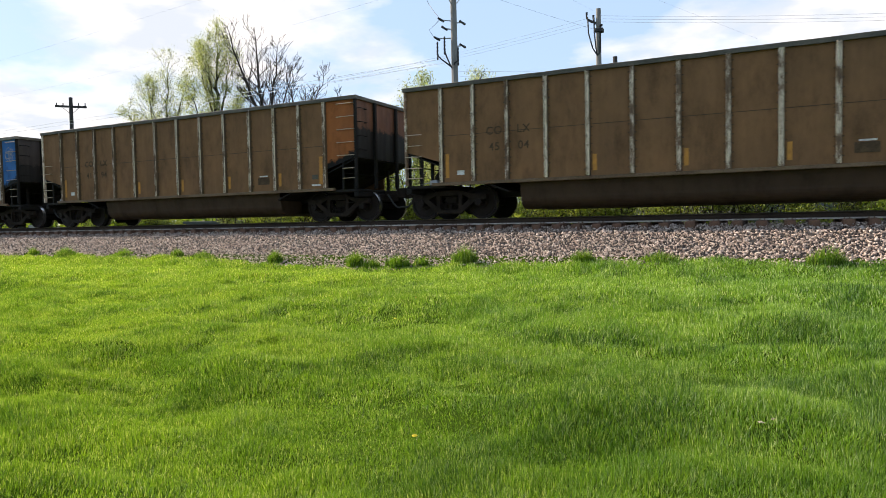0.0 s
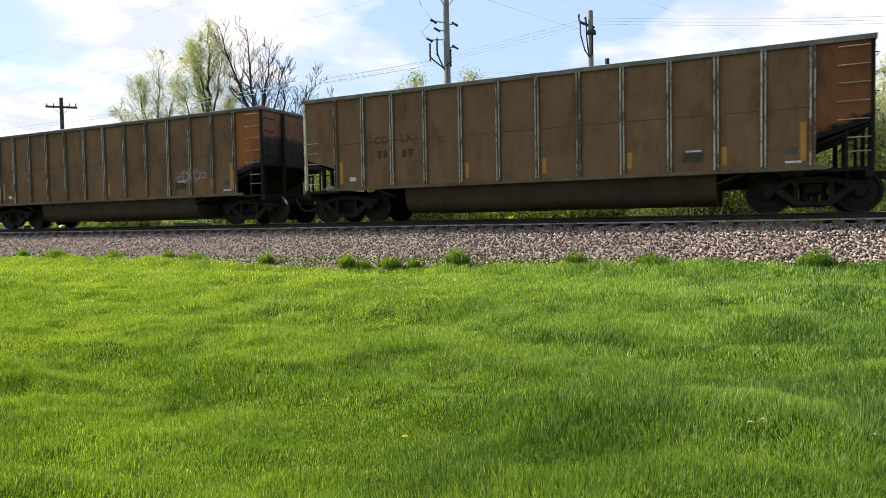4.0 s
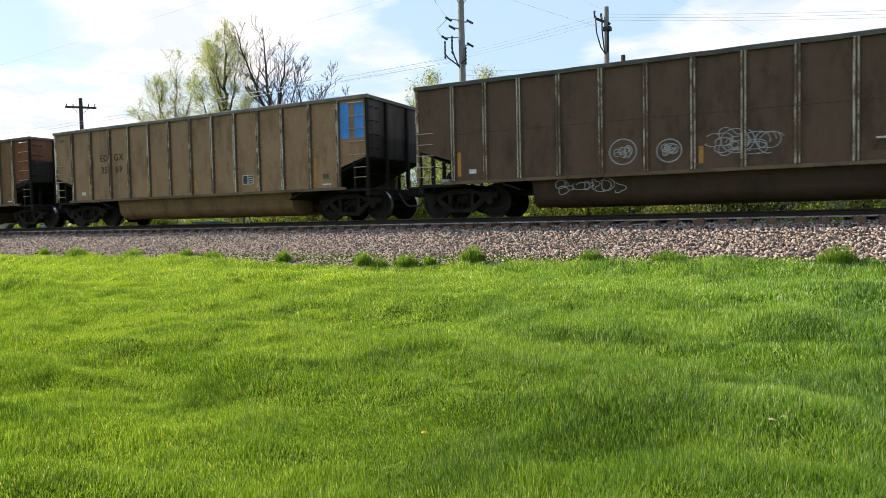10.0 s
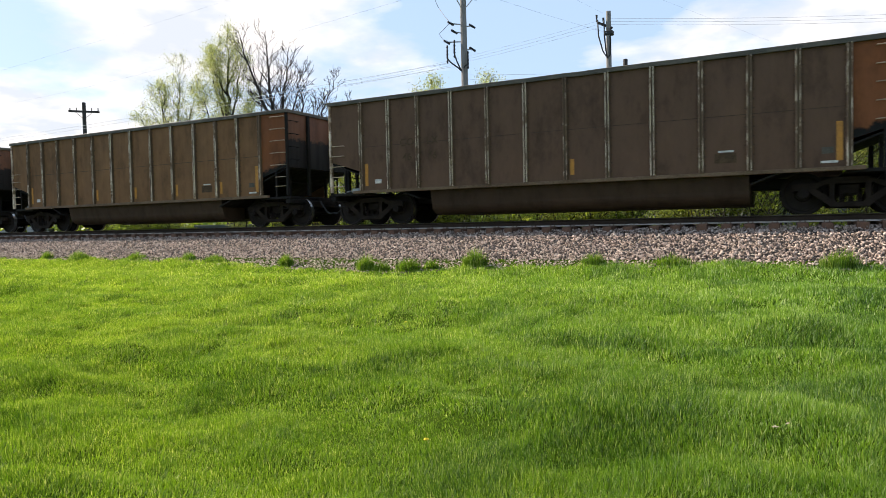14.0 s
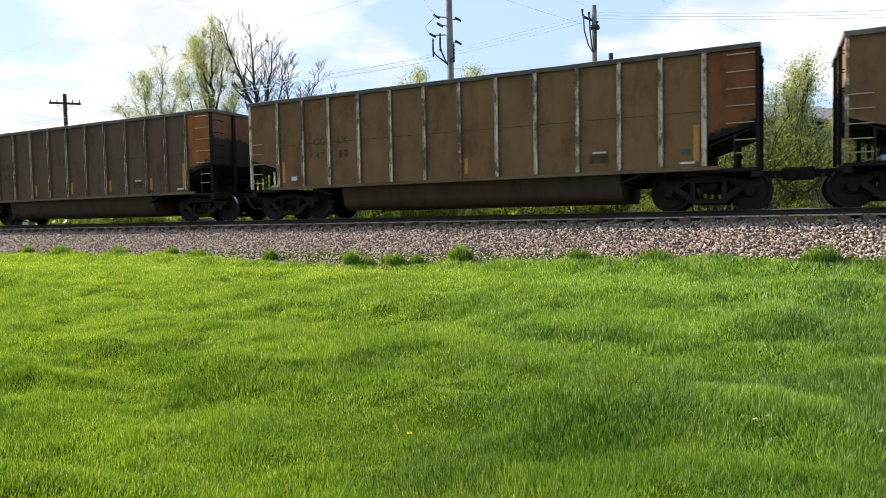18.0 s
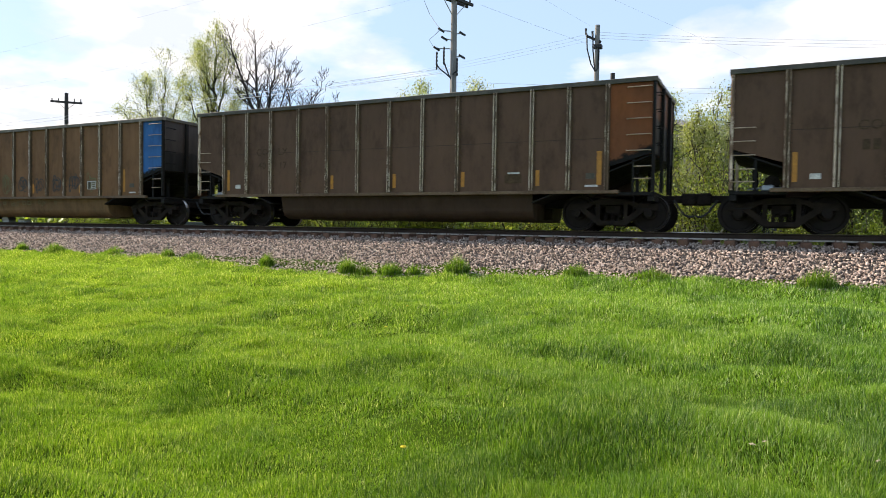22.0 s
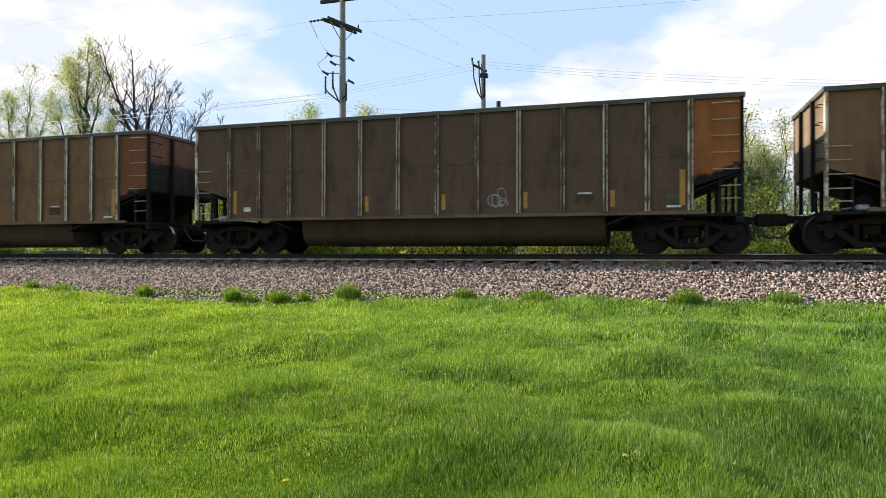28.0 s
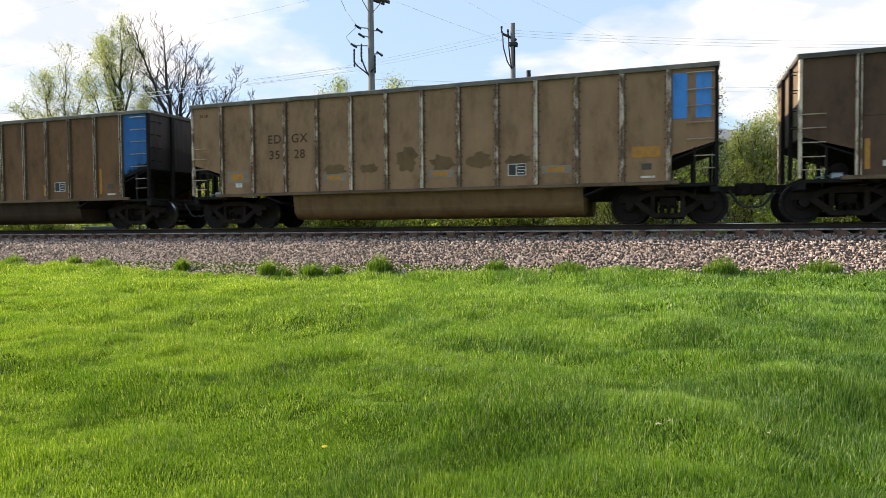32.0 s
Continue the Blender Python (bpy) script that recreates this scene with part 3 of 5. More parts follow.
def build_stones():
    """Crushed stones of the visible shoulder, joined."""
    prof = [(13.4, 0.37), (16.15, 1.25), (16.50, 1.31), (16.64, 1.345), (16.80, 1.38), (17.25, 1.40)]
    lens = [math.dist(a, b) for a, b in zip(prof, prof[1:])]
    cum = np.concatenate([[0], np.cumsum(lens)])
    n = 76000
    px = rng.uniform(-34.0, 9.0, n)
    s = rng.uniform(0, cum[-1], n)
    py, pz = np.interp(s, cum, [p[0] for p in prof]), np.interp(s, cum, [p[1] for p in prof])
    size = rng.uniform(0.016, 0.038, n)
    keep = py > lawn_edge(px) - 0.14
    px, py, pz, size = px[keep], py[keep], pz[keep] + rng.normal(0, 0.018, keep.sum()), size[keep]
    n = len(px)
    base = np.array([(1, 0, 0), (-1, 0, 0), (0, 1, 0), (0, -1, 0), (0, 0, 1), (0, 0, -1), (0.6, 0.6, 0.5), (-0.6, 0.5, 0.6), (0.5, -0.6, 0.6), (-0.5, -0.6, 0.5)], float)[:6]
    tri = np.array([(0, 2, 4), (2, 1, 4), (1, 3, 4), (3, 0, 4), (2, 0, 5), (1, 2, 5), (3, 1, 5), (0, 3, 5)])
    v = (base[None] * rng.uniform(0.6, 1.25, (n, 6, 1)) + rng.normal(0, 0.16, (n, 6, 3))) * np.array([1.25, 1.0, 0.7])
    ax = rng.normal(0, 1, (n, 4))
    ax /= np.linalg.norm(ax, axis=1)[:, None]
    w, x, y, z = ax.T
    rot = np.array([[1 - 2 * (y * y + z * z), 2 * (x * y - z * w), 2 * (x * z + y * w)], [2 * (x * y + z * w), 1 - 2 * (x * x + z * z), 2 * (y * z - x * w)],
                    [2 * (x * z - y * w), 2 * (y * z + x * w), 1 - 2 * (x * x + y * y)]]).transpose(2, 0, 1)
    v = np.einsum("nij,nkj->nki", rot, v) * size[:, None, None] + np.stack([px, py, pz], 1)[:, None]
    tris = (np.arange(n)[:, None, None] * 6 + tri[None]).reshape(-1, 3)
    me = bpy.data.meshes.new("ballast_stones")
    me.vertices.add(n * 6)
    me.vertices.foreach_set("co", v.ravel())
    me.loops.add(len(tris) * 3)
    me.loops.foreach_set("vertex_index", tris.ravel().astype(np.int32))
    me.polygons.add(len(tris))
    me.polygons.foreach_set("loop_start", np.arange(0, len(tris) * 3, 3, dtype=np.int32))
    me.polygons.foreach_set("loop_total", np.full(len(tris), 3, dtype=np.int32))
    me.materials.append(M["stone"])
    me.update(calc_edges=True)
    tagged(new("ballast_stones", me), "pinkish grey crushed stone ballast", "gravel", "", "stuff")


def build_rails():
    prof = [(-0.07, 0), (0.07, 0), (0.07, 0.020), (0.012, 0.036), (0.010, 0.125), (0.036, 0.140), (0.036, 0.152), (0.036, 0.160), (0.024, 0.172), (-0.024, 0.172), (-0.036, 0.160), (-0.036, 0.152), (-0.036, 0.140), (-0.010, 0.125), (-0.012, 0.036), (-0.07, 0.020)]
    for y in (TRACK_Y - 0.7535, TRACK_Y + 0.7535):
        bm = prism([(y + u, RAIL_Z - 0.172 + v) for u, v in prof], "x", -380.0, 280.0)
        for f in bm.faces:
            f.material_index = 1 if f.calc_center_median().z > RAIL_Z - 0.008 and len(f.verts) == 4 else 2 if f.calc_center_median().z < RAIL_Z - 0.140 else 0
        me = bpy.data.meshes.new("rail")
        bm.to_mesh(me)
        bm.free()
        me.materials.append(M["rail_side"])
        me.materials.append(M["rail_top"])
        me.materials.append(M["rail_base"])
        tagged(new("rail", me), "dark steel rail with a bright polished head", "rail", "rails of the track", "structure")


def build_ties():
    bm = box(-0.115, 0.115, -1.37, 1.37, -0.18, 0.0, 0.012)
    tie_me = bpy.data.meshes.new("tie")
    bm.to_mesh(tie_me)
    bm.free()
    tie_me.materials.append(M["tie"])
    bm = bmesh.new()
    add_box(bm, -0.09, 0.09, -0.20, 0.20, 0.0, 0.018, 0.004)
    for dx in (-0.05, 0.05):
        for dy in (-0.10, 0.10):
            add_box(bm, dx - 0.012, dx + 0.012, dy - 0.014, dy + 0.014, 0.018, 0.05)
    plate_me = bpy.data.meshes.new("tie_plate")
    bm.to_mesh(plate_me)
    bm.free()
    plate_me.materials.append(M["plate"])
    x = -60.0
    while x < 22.0:
        m = pose(x + rng.normal(0, 0.03), TRACK_Y + rng.normal(0, 0.03), RAIL_Z - 0.19 + rng.normal(0, 0.006), 0, 0, rng.normal(0, 0.8))
        ob = new("tie", tie_me)
        ob.matrix_basis = m
        tagged(ob, "weathered brown timber sleeper under the rails", "sleeper", "sleepers of the track", "")
        for s in (-0.7535, 0.7535):
            part("tie_plate", plate_me, None, ob, at=(0, s, 0))
        x += 0.533


build_bed()
build_rails()
build_ties()
build_stones()


# ---- small things in the lawn ----

def dandelion(x, y, height):
    flower = new("dandelion")
    flower.location = (x, y, float(lawn_z(x, y)))
    tagged(flower, "small yellow dandelion in the lawn", "flower", "dandelions")
    part("flower_stem", tube([(0, 0, 0), (0.006, 0.002, height * 0.6), (0.0, 0.004, height)], 0.003, 5), M["grass"], flower)
    bm = bmesh.new()
    for ringno, (r, z) in enumerate(((0.020, 0.0), (0.014, 0.005), (0.007, 0.008))):
        for k in range(12 - 3 * ringno):
            a = k * math.tau / (12 - 3 * ringno) + ringno
            c, sn = math.cos(a), math.sin(a)
            add_prism(bm, [(-sn * 0.003, c * 0.003), (c * r - sn * 0.004, sn * r + c * 0.004), (c * r + sn * 0.004, sn * r - c * 0.004), (sn * 0.003, -c * 0.003)], "z", height + z, height + z + 0.002)
    part("petal_head", bm, M["dandelion"], flower)


for fx, fy in ((-5.0, 9.0), (-4.9, 8.2), (-2.2, 3.9), (-8.9, 10.2)):
    dandelion(fx, fy, 0.12)


def dry_leaf(x, y, size, turn):
    bm = bmesh.new()
    for k in range(5):
        a = turn + k * 1.25
        c, sn = math.cos(a), math.sin(a)
        add_prism(bm, [(0.0, 0.0), (c * size * 0.6 - sn * size * 0.2, sn * size * 0.6 + c * size * 0.2), (c * size, sn * size), (c * size * 0.6 + sn * size * 0.2, sn * size * 0.6 - c * size * 0.2)], "z", 0.003 * k, 0.003 * k + 0.002)
    me = bpy.data.meshes.new("dry_leaf")
    bm.to_mesh(me)
    bm.free()
    me.materials.append(M["seed"])
    ob = new("dry_leaf", me)
    ob.matrix_basis = pose(x, y, float(lawn_z(x, y)) + 0.075, 14, -10, 0)
    tagged(ob, "pale dry leaf caught in the grass", "leaf", "dry leaves")


dry_leaf(-0.10, 4.78, 0.024, 0.3)
dry_leaf(-0.03, 4.83, 0.016, 1.1)
dry_leaf(0.60, 4.86, 0.016, 2.0)

# ---- coal cars ----
PITCH = 16.18                       # from coupler to coupler
HALF, SIDE = 7.28, 1.60             # half length and half width of the body
SILL, RIM, SHEET = 0.98, 3.66, 3.58
# the two makes of car differ a little in how their posts are spaced
POSTS_OLD = [-6.20, -5.13, -4.05, -3.03, -1.98, -0.93, 0.09, 1.10, 2.11, 3.11, 4.10, 5.17, 6.22]
POSTS_NEW = [-6.13, -5.18, -4.22, -3.17, -2.10, -1.03, 0.03, 1.09, 2.15, 3.23, 4.24, 5.20, 6.15]
END_X = 6.20                        # where the sloped ends begin


def build_truck(car, x):
    """A three-piece truck: bolster, side frames with springs, wheel sets."""
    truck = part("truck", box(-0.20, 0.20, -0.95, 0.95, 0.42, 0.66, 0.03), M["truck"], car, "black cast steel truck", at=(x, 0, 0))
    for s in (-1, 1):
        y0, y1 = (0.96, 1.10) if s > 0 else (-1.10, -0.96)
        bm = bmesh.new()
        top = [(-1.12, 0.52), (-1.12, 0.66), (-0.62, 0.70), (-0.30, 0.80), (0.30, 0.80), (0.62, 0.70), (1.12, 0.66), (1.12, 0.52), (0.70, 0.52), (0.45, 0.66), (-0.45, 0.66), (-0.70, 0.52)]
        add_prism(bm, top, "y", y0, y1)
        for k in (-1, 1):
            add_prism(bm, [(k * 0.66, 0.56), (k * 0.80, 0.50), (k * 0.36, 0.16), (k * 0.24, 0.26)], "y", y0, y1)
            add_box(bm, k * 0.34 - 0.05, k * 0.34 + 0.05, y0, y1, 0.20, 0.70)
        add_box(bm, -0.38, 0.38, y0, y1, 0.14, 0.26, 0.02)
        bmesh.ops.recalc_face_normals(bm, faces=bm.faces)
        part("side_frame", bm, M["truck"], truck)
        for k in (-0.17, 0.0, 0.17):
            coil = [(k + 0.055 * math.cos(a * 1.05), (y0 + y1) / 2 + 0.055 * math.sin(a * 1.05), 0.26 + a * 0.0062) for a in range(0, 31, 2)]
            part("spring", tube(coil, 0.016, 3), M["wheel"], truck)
    # A plain dark block added as rigging, so the gap between wheels stays dark
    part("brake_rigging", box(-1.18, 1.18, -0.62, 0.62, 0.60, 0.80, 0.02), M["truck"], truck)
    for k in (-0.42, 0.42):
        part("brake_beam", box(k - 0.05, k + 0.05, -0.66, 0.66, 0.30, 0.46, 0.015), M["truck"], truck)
    for k in (-0.89, 0.89):
        build_wheelset(truck, k)
    return truck


def build_wheelset(truck, x):
    """Axle, two dished wheels, bearing caps with their bolts; its origin is the axle's middle."""
    bm = bmesh.new()
    add_disc(bm, (0, 0), 0.085, -1.08, 1.08, 12)
    for s in (-1, 1):
        y = s * 0.76
        rings = [(0.457, y - s * 0.055), (0.457, y + s * 0.065), (0.40, y + s * 0.065), (0.37, y + s * 0.035), (0.18, y + s * 0.045), (0.15, y + s * 0.09), (0.10, y + s * 0.09)]
        back = [(0.485, y - s * 0.055), (0.485, y - s * 0.085), (0.40, y - s * 0.085), (0.10, y - s * 0.06)]
        prof = back[::-1] + rings
        n = 22
        loops = [[bm.verts.new((r * math.cos(k * math.tau / n), yy, r * math.sin(k * math.tau / n))) for k in range(n)] for r, yy in prof]
        for i, (a, b) in enumerate(zip(loops, loops[1:])):
            for k in range(n):
                f = bm.faces.new((a[k], a[(k + 1) % n], b[(k + 1) % n], b[k]))
                f.material_index = 1 if i == 4 else 0
        yc = s * 1.14
        add_disc(bm, (0, 0), 0.105, min(yc, yc - s * 0.10), max(yc, yc - s * 0.10), 14)
        for k in range(3):
            a = k * math.tau / 3
            add_disc(bm, (0.06 * math.cos(a), 0.06 * math.sin(a)), 0.018, min(yc, yc + s * 0.02), max(yc, yc + s * 0.02), 6)
    bmesh.ops.recalc_face_normals(bm, faces=bm.faces)
    return part("wheelset", bm, [M["wheel"], M["tread"]], truck, at=(x, 0, 0.457))


def build_car(posts, seam):
    car = new("coal_car")
    car.location = (0, 0, 0)
    for s in (-1, 1):
        ys = s * SIDE
        sheet = [(-END_X, SILL), (END_X, SILL), (END_X, SHEET), (-END_X, SHEET)]
        bm = prism(sheet, "y", min(ys, ys - s * 0.02), max(ys, ys - s * 0.02))
        plain_faces = set(bm.faces)
        # rivet rows beside the posts
        for i, x in enumerate(posts):
            for dx in (-0.085, 0.085):
                for j in range(12 if s < 0 else 0):
                    z = 1.16 + j * 0.205
                    if abs(x + dx) < END_X:
                        add_box(bm, x + dx - 0.014, x + dx + 0.014, ys - 0.012, ys + 0.012, z - 0.014, z + 0.014)
        if seam:
            add_box(bm, -END_X, END_X, ys - 0.005, ys + 0.005, 2.250, 2.262)
        for f in bm.faces:
            f.material_index = 0 if f in plain_faces else 1
        part("side_panel", bm, [M["side_brown"], M["rivet"]], car)
        for e in (-1, 1):
            xs = [e * END_X, e * (HALF - 0.03)]
            panel = [(xs[0], 1.56), (xs[1], 1.88), (xs[1], SHEET), (xs[0], SHEET)]
            bm = prism(panel, "y", min(ys, ys - s * 0.02), max(ys, ys - s * 0.02))
            for j in range(9):
                z = 1.95 + j * 0.19
                add_box(bm, e * (HALF - 0.07) - 0.013, e * (HALF - 0.07) + 0.013, ys - 0.012, ys + 0.012, z - 0.013, z + 0.013)
            part("end_side_panel_front" if e > 0 else "end_side_panel_rear", bm, M["side_brown"], car)
            # corner post down to the platform
            part("corner_post", box(e * HALF - (0.07 if e > 0 else 0), e * HALF + (0 if e > 0 else 0.07), ys - 0.05, ys + 0.05, SILL - 0.02, SHEET, 0.008), M["post" if e < 0 else "dark"], car)
        for x in posts:
            # a pressed post: two worn ribs with a dusty web between them
            w, d = 0.047, 0.078
            out = [(-w - 0.016, 0), (-w + 0.002, d), (-w + 0.020, d), (-w + 0.024, d * 0.72), (w - 0.024, d * 0.72), (w - 0.020, d), (w - 0.002, d), (w + 0.016, 0)]
            bm = prism([(x + u, ys + s * v) for u, v in out], "z", SILL + 0.02, SHEET - 0.02)
            for f in bm.faces:
                c = f.calc_center_median()
                # pale wear on the ribs; the sunlit left flank is painted pale with them
                f.material_index = 0 if abs(c.x - x) < 0.004 and abs(f.normal.y) > 0.9 else 1 if abs(f.normal.y) > 0.9 or c.x < x - w else 2
            part("side_post", bm, [M["post_web"], M["post"], M["post_web"]], car)
        part("side_sill", box(-END_X - 0.25, END_X + 0.25, ys - 0.045, ys + 0.055, SILL - 0.07, SILL + 0.015, 0.008), M["sill"], car)
        # the top rim, knocked a little out of true
        bm = bmesh.new()
        jig = random.Random(17)
        rings = []
        for i in range(33):
            x = -HALF - 0.03 + (2 * HALF + 0.06) * i / 32
            dz, dy = (jig.gauss(0, 0.0018), jig.gauss(0, 0.003)) if 0 < i < 32 else (0, 0)
            rings.append([bm.verts.new((x, ys + u + dy, v + dz)) for u, v in ((-0.07, SHEET - 0.03), (0.07, SHEET - 0.03), (0.07, RIM - 0.012), (0.055, RIM), (-0.055, RIM), (-0.07, RIM - 0.012))])
        for q, r in zip(rings, rings[1:]):
            for k in range(6):
                bm.faces.new((q[k], q[(k + 1) % 6], r[(k + 1) % 6], r[k]))
        bm.faces.new(rings[0])
        bm.faces.new(rings[-1][::-1])
        bmesh.ops.recalc_face_normals(bm, faces=bm.faces)
        part("side_rim", bm, M["rim"], car, "worn grey-green top rim")
        # the tub between the trucks, rounded underneath
        prof = [(s * 0.36, SILL), (s * 0.36, 0.30)]
        for k in range(9):
            a = math.pi / 2 * k / 8
            prof.append((s * (0.95 + 0.42 * math.sin(a)), 0.56 - 0.34 * math.cos(a)))
        prof += [(s * 1.42, 0.80), (s * 1.44, SILL - 0.02)]
        part("tub", prism(prof, "x", -3.95, 4.22), M["tub"], car, "dark rounded tub under the body", False)
    for e in (-1, 1):
        x = e * HALF
        part("end_wall_front" if e > 0 else "end_wall_rear", prism([(-SIDE + 0.02, 1.86), (SIDE - 0.02, 1.86), (SIDE - 0.02, SHEET), (-SIDE + 0.02, SHEET)], "x", min(x - e * 0.05, x - e * 0.03), max(x - e * 0.05, x - e * 0.03)), M["end_black" if e > 0 else "end_tan"], car)
        part("end_rim", box(min(x + e * 0.03, x - e * 0.11), max(x + e * 0.03, x - e * 0.11), -SIDE + 0.071, SIDE - 0.071, SHEET - 0.03, RIM - 0.004, 0.01), M["rim"], car)
        for y in (-0.62, 0.62):
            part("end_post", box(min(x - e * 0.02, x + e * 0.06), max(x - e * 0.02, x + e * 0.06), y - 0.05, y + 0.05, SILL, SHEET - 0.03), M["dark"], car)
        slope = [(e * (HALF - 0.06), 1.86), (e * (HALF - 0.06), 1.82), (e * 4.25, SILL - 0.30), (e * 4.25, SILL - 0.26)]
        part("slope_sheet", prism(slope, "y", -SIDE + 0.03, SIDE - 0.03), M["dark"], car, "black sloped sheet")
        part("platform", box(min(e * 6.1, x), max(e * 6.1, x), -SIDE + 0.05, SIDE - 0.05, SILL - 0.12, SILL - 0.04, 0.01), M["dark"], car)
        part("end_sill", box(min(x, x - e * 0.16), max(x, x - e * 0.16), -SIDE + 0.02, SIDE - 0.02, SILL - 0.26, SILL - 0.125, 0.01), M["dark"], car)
        # grab irons and ladder at the near corners
        y = -SIDE - 0.075
        if e > 0:
            grips = [(6.62, 7.18, z) for z in (3.44, 3.06, 2.69, 2.31, 1.93)] + [(6.80, 7.20, z) for z in (1.55, 1.26)]
        else:
            grips = [(-7.24, -6.76, z) for z in (2.34, 2.04, 1.73, 1.42, 1.14)]
        for xa, xb, z in grips:
            part("grab_iron", tube([(xa, -SIDE, z), (xa, y, z), (xb, y, z), (xb, -SIDE, z)], 0.013, 5), M["rung"], car)
        for z in (3.3, 2.9, 2.5, 2.1):
            part("end_grip", tube([(x - e * 0.03, -1.50, z), (x + e * 0.08, -1.50, z), (x + e * 0.08, -1.15, z), (x - e * 0.03, -1.15, z)], 0.012, 5), M["dark"], car)
        for s in (-1, 1):
            xa = 6.78 if e > 0 else -6.74
            part("ladder_stile", box(xa - 0.025, xa + 0.025, s * SIDE - 0.02, s * SIDE + 0.02, 0.94, 1.74 if e > 0 else 1.62), M["dark"], car)
            part("ladder_step", tube([(e * 6.80, s * 1.52, 0.86), (e * 6.80, s * 1.56, 0.55), (e * 7.18, s * 1.56, 0.55), (e * 7.18, s * 1.52, 0.86)], 0.012, 5), M["dark"], car)
            part("rail_post", box(min(x - e * 0.55, x - e * 0.47), max(x - e * 0.55, x - e * 0.47), s * 0.95 - 0.04, s * 0.95 + 0.04, SILL - 0.04, 1.62), M["dark"], car)
        part("handrail", tube([(x - e * 0.5, -1.5, 1.42), (x - e * 0.5, 1.5, 1.42)], 0.016, 6), M["dark"], car)
        if e < 0:
            bm = bmesh.new()
            add_disc(bm, (-6.40, 1.14), 0.17, -1.20, -0.60, 16)
            part("air_reservoir", bm, M["truck"], car)
            part("brake_valve", box(-6.62, -6.36, -1.46, -1.26, SILL - 0.04, SILL + 0.10, 0.03), M["galv"], car, "pale grey brake valve")
            part("valve_pipe", tube([(-6.90, -1.36, SILL), (-6.62, -1.36, SILL + 0.04), (-6.20, -1.30, SILL + 0.03)], 0.02, 5), M["galv"], car)
        # coupler and air hose
        bm = box(min(x - e * 0.2, x + e * 0.50), max(x - e * 0.2, x + e * 0.50), -0.09, 0.09, 0.74, 0.92, 0.02)
        add_box(bm, min(x + e * 0.46, x + e * 0.805), max(x + e * 0.46, x + e * 0.805), -0.17, 0.15, 0.68, 0.98, 0.03)
        part("coupler", bm, M["truck"], car, "black knuckle coupler")
        pts = [(x + e * (0.30 + 0.50 * k / 8), -0.42, 0.80 - 0.42 * math.sin(math.pi * 0.62 * k / 8)) for k in range(9)]
        part("air_hose", tube(pts, 0.028, 6), M["wire"], car)
        build_truck(car, e * 6.19)
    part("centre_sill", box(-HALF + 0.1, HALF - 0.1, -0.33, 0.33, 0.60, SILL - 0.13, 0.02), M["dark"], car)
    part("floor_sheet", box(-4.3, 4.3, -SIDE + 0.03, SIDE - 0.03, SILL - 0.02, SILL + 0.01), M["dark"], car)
    # coal, a little below the rim with low heaps
    nx, ny = 60, 9
    verts, faces = [], []
    for i in range(nx + 1):
        for j in range(ny + 1):
            x, y = (-HALF + 0.12) + (2 * HALF - 0.24) * i / nx, (-SIDE + 0.04) + (2 * SIDE - 0.08) * j / ny
            ridge = math.cos(y / SIDE * math.pi / 2) * math.sin(math.pi * i / nx) ** 0.3
            z = 3.10 + 0.42 * ridge + 0.09 * noise.noise((x * 1.3, y * 1.3, 0.3)) + 0.05 * noise.noise((x * 5, y * 5, 2.1))
            verts.append((x, y, z))
    for i in range(nx):
        for j in range(ny):
            a = i * (ny + 1) + j
            faces.append((a, a + ny + 1, a + ny + 2, a + 1))
    part("coal_load", mesh_of("coal_load", verts, faces, M["coal"]), None, car, "heaped black coal")
    return car


def repaint(ob, mat):
    """Gives this copy its own paint."""
    ob.material_slots[0].link = "OBJECT"
    ob.material_slots[0].material = mat


def plain_name(ob):
    return ob.name.split(".")[0]


def text_part(words, size, mat, parent, x, z, y):
    me = LETTERS[words].copy()
    me.materials.append(mat)
    return part("lettering", me, None, parent, at=pose(x, y, z, 90, 0, 0) @ Matrix.Scale(size / 0.36, 4))


CARS = {}

# ---- behind the track ----
BACK_Z = 1.07
MIN_TWIG = 0.011


def thing(name, label, category, group="", at=(0, 0, 0)):
    ob = new(name)
    ob.location = at
    return tagged(ob, label, category, group)


def grow(bm, start, heading, length, radius, depth, rnd, tips, spread=0.5, lift=0.25, wiggle=0.10):
    """A limb that tapers, bends and forks; gathers the places of the twigs."""
    n = 4
    pts, rad = [start.copy()], [radius]
    p, d = start.copy(), heading.normalized()
    for i in range(n):
        d = (d + Vector((rnd.gauss(0, wiggle), rnd.gauss(0, wiggle), rnd.gauss(0, wiggle * 0.6) + 0.05 * lift))).normalized()
        p = p + d * length / n
        pts.append(p.copy())
        rad.append(radius * (1 - 0.42 * (i + 1) / n))
        if depth <= 2:
            tips.append((p.copy(), d.copy(), depth))
    add_tube(bm, pts, [max(r, MIN_TWIG) for r in rad], 6 if depth > 3 else 4 if depth > 1 else 3, False)
    if depth == 0:
        return
    kids = rnd.choice((2, 3, 3)) if depth > 1 else rnd.choice((2, 3))
    for k in range(kids):
        i = n if k == 0 else rnd.randint(1, n)
        side = Vector((rnd.gauss(0, 1), rnd.gauss(0, 1), rnd.gauss(0, 0.4)))
        side = (side - side.dot(d) * d).normalized()
        nd = (d * (1 - 0.35 * spread) + side * spread * rnd.uniform(0.6, 1.2) + Vector((0, 0, lift))).normalized()
        grow(bm, pts[i], nd, length * rnd.uniform(0.58, 0.82), rad[i] * 0.62, depth - 1, rnd, tips, spread, lift, wiggle)


